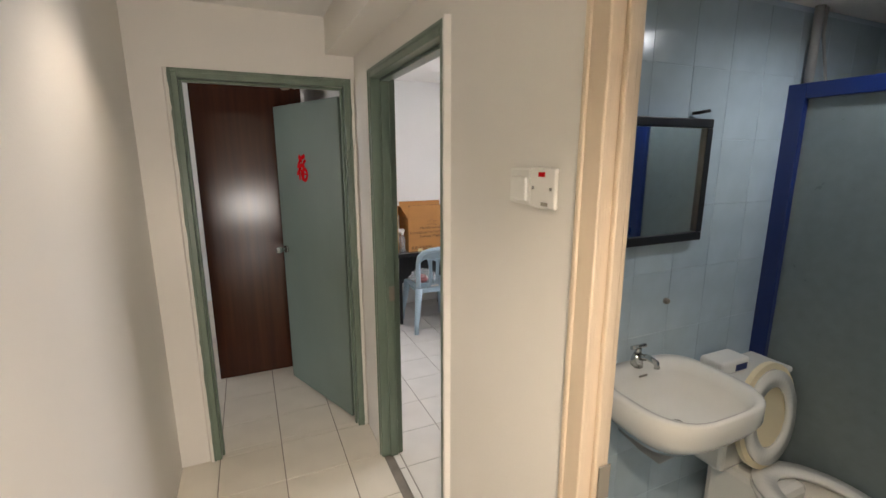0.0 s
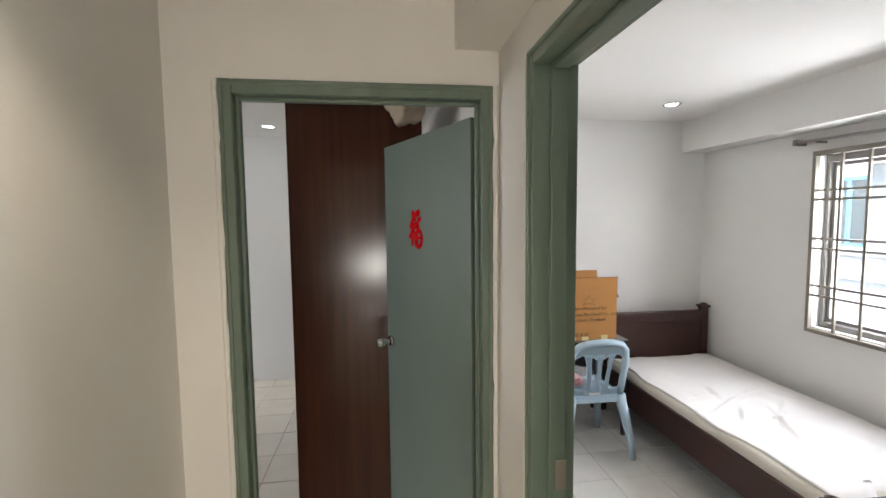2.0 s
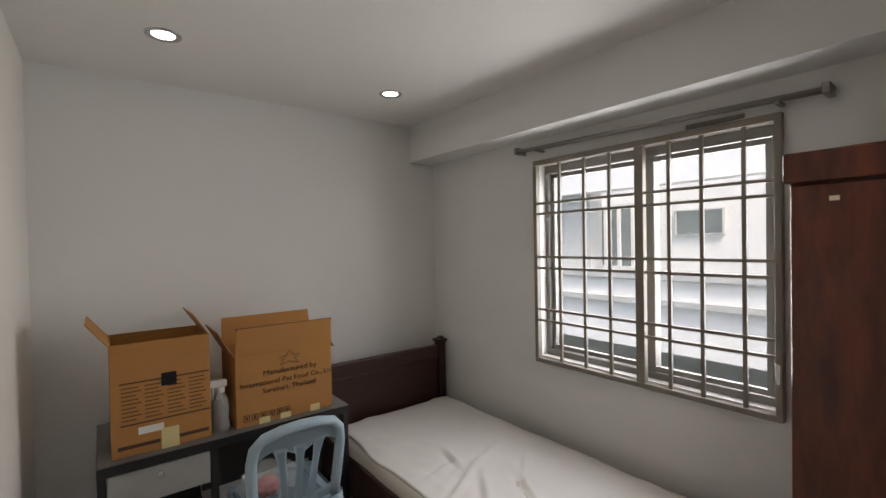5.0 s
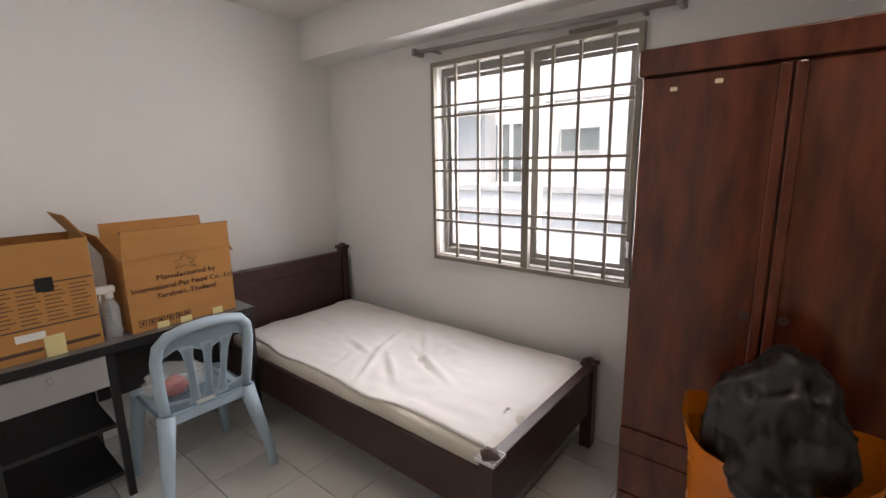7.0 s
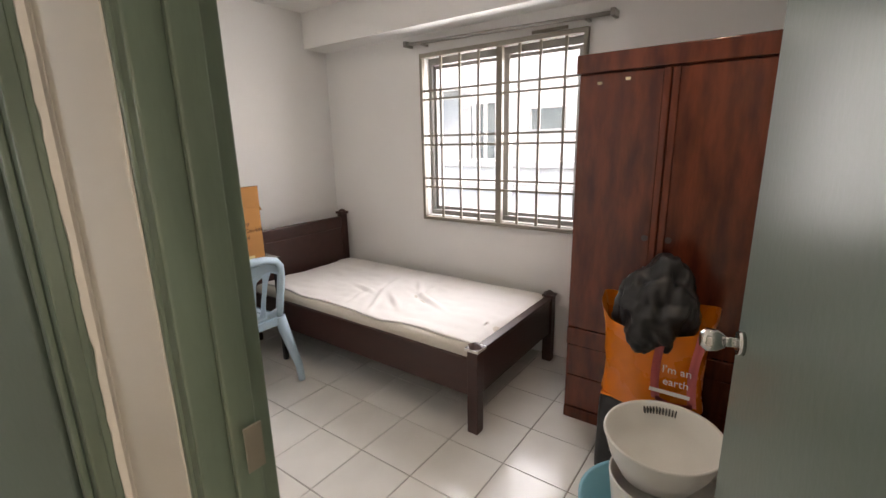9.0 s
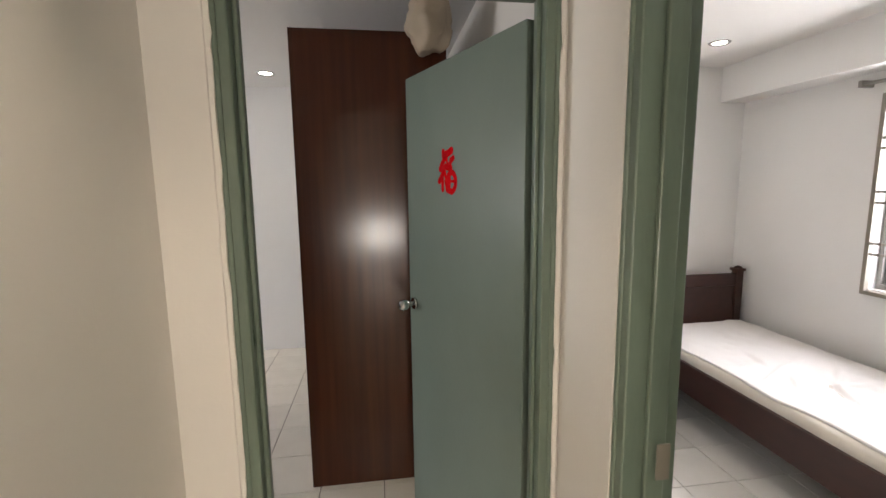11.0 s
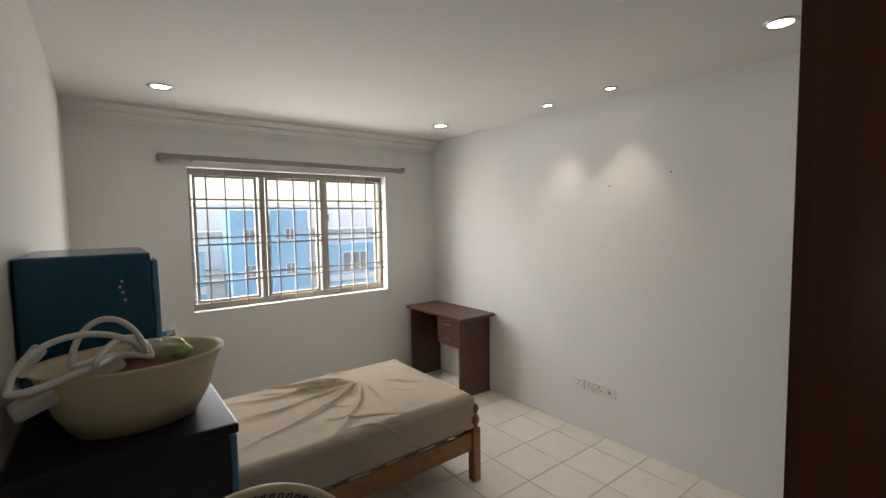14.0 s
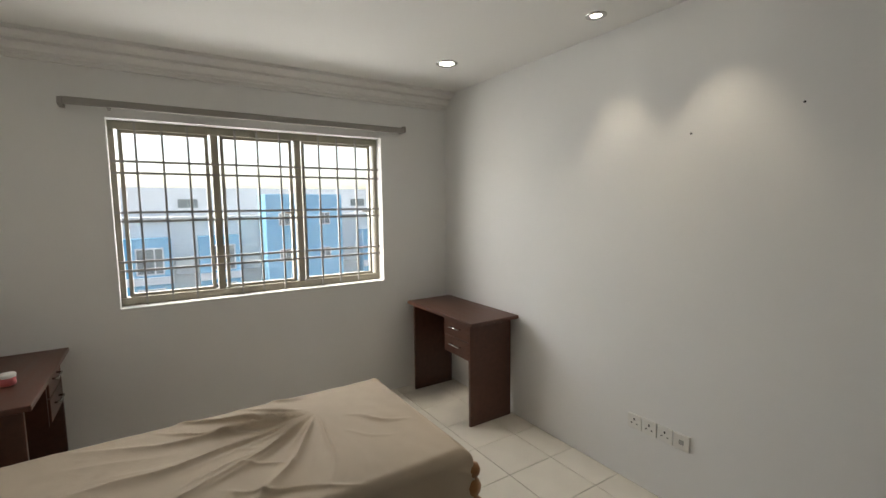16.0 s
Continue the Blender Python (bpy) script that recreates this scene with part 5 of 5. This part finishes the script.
for x, z in ((-1.02, 1.92), (-1.45, 1.86), (0.25, 1.5)):
    bm = bmesh.new()
    tube(bm, [(x, 6.866, z), (x, 6.858, z), (x, 6.856, z)], [0.003, 0.003, 0.005], 8)
    solid("nail", bm, BLACK, "small dark nail in the white wall", "nail", "wall nails")
bm = bmesh.new()
tube(bm, [(1.93, 2.323, 1.13), (1.93, 2.312, 1.13), (1.93, 2.306, 1.13)], [0.012, 0.012, 0.008], 12)
solid("wall_plug", bm, BRONZE, "small round metal plug in the blue tiles", "plug")


# ---- outside ----
structure("ground", boxes((-400, 400, -400, 400, -15.2, -15.0)), OUTGROUND, "grey ground far below the flat", "ground")


def facade_window(parent, face, at, w, h, side, bars=2):
    """Framed window on a wall looking along +x (side 1) or -x (side -1)."""
    x, y, z = at
    f = 0.05 * h
    b = lambda a, c: (min(x, x + side * a), max(x, x + side * a)) if c is None else (min(x + side * a, x + side * c), max(x + side * a, x + side * c))
    xo = (min(x, x + side * 0.06), max(x, x + side * 0.06))
    bits = [(*xo, y - w / 2, y + w / 2, z - h / 2, z - h / 2 + f), (*xo, y - w / 2, y + w / 2, z + h / 2 - f, z + h / 2), (*xo, y - w / 2, y - w / 2 + f, z - h / 2 + f, z + h / 2 - f), (*xo, y + w / 2 - f, y + w / 2, z - h / 2 + f, z + h / 2 - f)]
    for k in range(1, bars):
        yy = y - w / 2 + w * k / bars
        bits.append((*xo, yy - f / 2, yy + f / 2, z - h / 2 + f, z + h / 2 - f))
    win = part("window", boxes(*bits), face, parent)
    xi = (min(x + side * 0.005, x + side * 0.02), max(x + side * 0.005, x + side * 0.02))
    part("pane", boxes((*xi, y - w / 2 + f, y + w / 2 - f, z - h / 2 + f, z + h / 2 - f)), OUTGLASS, win)


def neighbour():
    root = thing("neighbouring_building", (0, 0, -15.0), "white rendered neighbouring block with a balcony parapet", "building")
    Z = 15.0
    part("wall", boxes((9.2, 12.0, -6, 22, 0, Z + 3.6)), OUTWHITE, root)
    part("parapet", boxes((7.6, 7.78, -6, 22, 0, Z + 1.0)), OUTWHITE, root)
    part("coping", boxes((7.52, 7.86, -6, 22, Z + 1.0, Z + 1.12), bevel=0.02), OUTGREY, root)
    part("ledge", boxes((7.50, 7.6, -6, 22, Z + 0.66, Z + 0.74)), OUTGREY, root)
    part("floor_slab", boxes((7.6, 9.2, -6, 22, Z - 0.2, Z)), OUTGREY, root)
    part("upper_beam", boxes((7.6, 7.85, -6, 22, Z + 2.35, Z + 3.1)), OUTWHITE, root)
    part("roof", boxes((9.1, 12.3, -6.3, 22.3, Z + 3.6, Z + 3.8)), OUTGREY, root)
    part("column", boxes((7.86, 8.2, 7.35, 7.95, Z, Z + 3.1)), OUTGREY, root)
    facade_window(root, OUTGREY, (9.2, 6.2, Z + 1.85), 0.75, 0.42, -1, 1)
    facade_window(root, OUTWHITE, (9.2, 7.6, Z + 1.65), 1.1, 1.25, -1, 4)
    facade_window(root, OUTBLUE, (9.2, 9.3, Z + 1.65), 0.9, 1.3, -1, 2)
    facade_window(root, OUTWHITE, (9.2, 11.2, Z + 1.65), 1.1, 1.25, -1, 4)


neighbour()


def apartments():
    root = thing("apartment_building", (0, 0, -15.0), "white and blue rendered apartment block seen through the window", "building")
    Z = 15.0
    X = -40.0
    part("wall", boxes((X - 10, X, -30, 60, 0, Z + 0.6)), OUTWHITE, root)
    part("upper_wall", boxes((X - 16, X - 6, -30, 60, 0, Z + 3.4)), OUTWHITE, root)
    part("roof", boxes((X - 10.3, X + 0.4, -30, 60, Z + 0.6, Z + 0.9)), OUTGREY, root)
    for y0, y1, top in ((11.8, 14.6, 2.6), (14.9, 18.0, 2.6)):
        tower = part("stair_tower", boxes((X - 0.01, X + 3.0, y0, y1, 0, Z + top), bevel=0.05), OUTBLUE, root, "blue rendered tower")
        for k in range(-4, 1):
            facade_window(tower, OUTWHITE, (X + 3.0, (y0 + y1) / 2, Z + 0.6 + k * 2.9), 0.9, 1.0, 1, 2)
    for y0, y1 in ((2.2, 5.4), (7.2, 10.2), (20.6, 25.6), (28.0, 32.0), (-4.0, -1.0)):
        bay = part("bay", boxes((X - 0.01, X + 1.2, y0, y1, 0, Z - 0.6)), OUTBLUE, root, "blue rendered bay")
        for k in range(-4, 1):
            facade_window(bay, OUTWHITE, (X + 1.2, (y0 + y1) / 2 + 0.2, Z - 2.3 + k * 3.0), (y1 - y0) * 0.55, 2.0, 1, 3)
            part("band", boxes((X + 1.2, X + 1.4, y0, y1, Z - 4.0 + k * 3.0, Z - 3.45 + k * 3.0)), OUTWHITE, bay)
    for y in (10.9, 19.3, 6.3, 26.8):
        for k in range(-4, 1):
            part("balcony", boxes((X, X + 1.0, y - 0.7, y + 0.7, Z - 3.4 + k * 3.0, Z - 2.2 + k * 3.0)), OUTGREY, root)
    for k, y in enumerate((-6, 1, 7, 20, 23, 30, 36)):
        facade_window(root, OUTGREY, (X - 6, y, Z + 2.0), 1.6, 0.8, 1, 2)


apartments()


# ---- tile pieces of floors and of the bathroom wall ----
def tile_floor(nm, material, x0, x1, y0, y1, ox, oy, pitch):
    gap = 0.0035
    cache = {}
    i0, i1 = math.floor((x0 - ox) / pitch), math.ceil((x1 - ox) / pitch)
    j0, j1 = math.floor((y0 - oy) / pitch), math.ceil((y1 - oy) / pitch)
    for i in range(i0, i1):
        for j in range(j0, j1):
            a, b = max(x0, ox + i * pitch + gap / 2), min(x1, ox + (i + 1) * pitch - gap / 2)
            c, d = max(y0, oy + j * pitch + gap / 2), min(y1, oy + (j + 1) * pitch - gap / 2)
            if b - a < 0.01 or d - c < 0.01:
                continue
            key = (round(b - a, 3), round(d - c, 3))
            if key not in cache:
                bm = bmesh.new()
                w, h, e = (b - a) / 2, (d - c) / 2, 0.0015
                lo = [bm.verts.new((x, y, -0.004)) for x, y in ((-w, -h), (w, -h), (w, h), (-w, h))]
                hi = [bm.verts.new((x, y, 0.0)) for x, y in ((e - w, e - h), (w - e, e - h), (w - e, h - e), (e - w, h - e))]
                bm.faces.new(hi)
                for k in range(4):
                    bm.faces.new((lo[k], lo[(k + 1) % 4], hi[(k + 1) % 4], hi[k]))
                cache[key] = mesh_of("tile", bm, material)
            t = new("tile", cache[key])
            t.parent = floors[nm]
            t.location = ((a + b) / 2, (c + d) / 2, 0.0006 * noise.noise(Vector((i * 1.7, j * 2.3, 0.5))))


tile_floor("floor_bedroom", TILE, 1.10, 3.5, 2.42, 5.85, 2.36, 3.815, 0.305)
tile_floor("floor_corridor", TILEC, 0.0, 1.05, -1.0, 3.75, 0.19, 3.70, 0.33)
tile_floor("floor_master", TILEC, -3.57, 1.05, 3.75, 6.865, 0.19, 3.70, 0.33)
tile_floor("floor_bathroom", BLUETILE, 1.15, 3.5, 0.8, 2.33, 1.15, 0.8, 0.2)

wall_tiles = bpy.data.objects["wall_bedroom_near"]
bm = bmesh.new()
w, h, e = 0.0993, 0.1243, 0.001
lo = [bm.verts.new((x, 0.0, z)) for x, z in ((-w, -h), (w, -h), (w, h), (-w, h))]
hi = [bm.verts.new((x, -0.0016, z)) for x, z in ((e - w, e - h), (w - e, e - h), (w - e, h - e), (e - w, h - e))]
bm.faces.new(hi)
for k in range(4):
    bm.faces.new((lo[k], lo[(k + 1) % 4], hi[(k + 1) % 4], hi[k]))
tile_mesh = mesh_of("wall_tile", bm, BLUETILE)
structure("tile_bed", boxes((1.15, 3.5, 2.327, 2.33, 0, 2.27)), BROUT, "pale grout bed of the tiled bathroom wall", "wall")
for i in range(11):
    for j in range(9):
        t = new("wall_tile", tile_mesh)
        t.parent = wall_tiles
        t.location = (1.25 + i * 0.2, 2.327, 0.125 + j * 0.25)
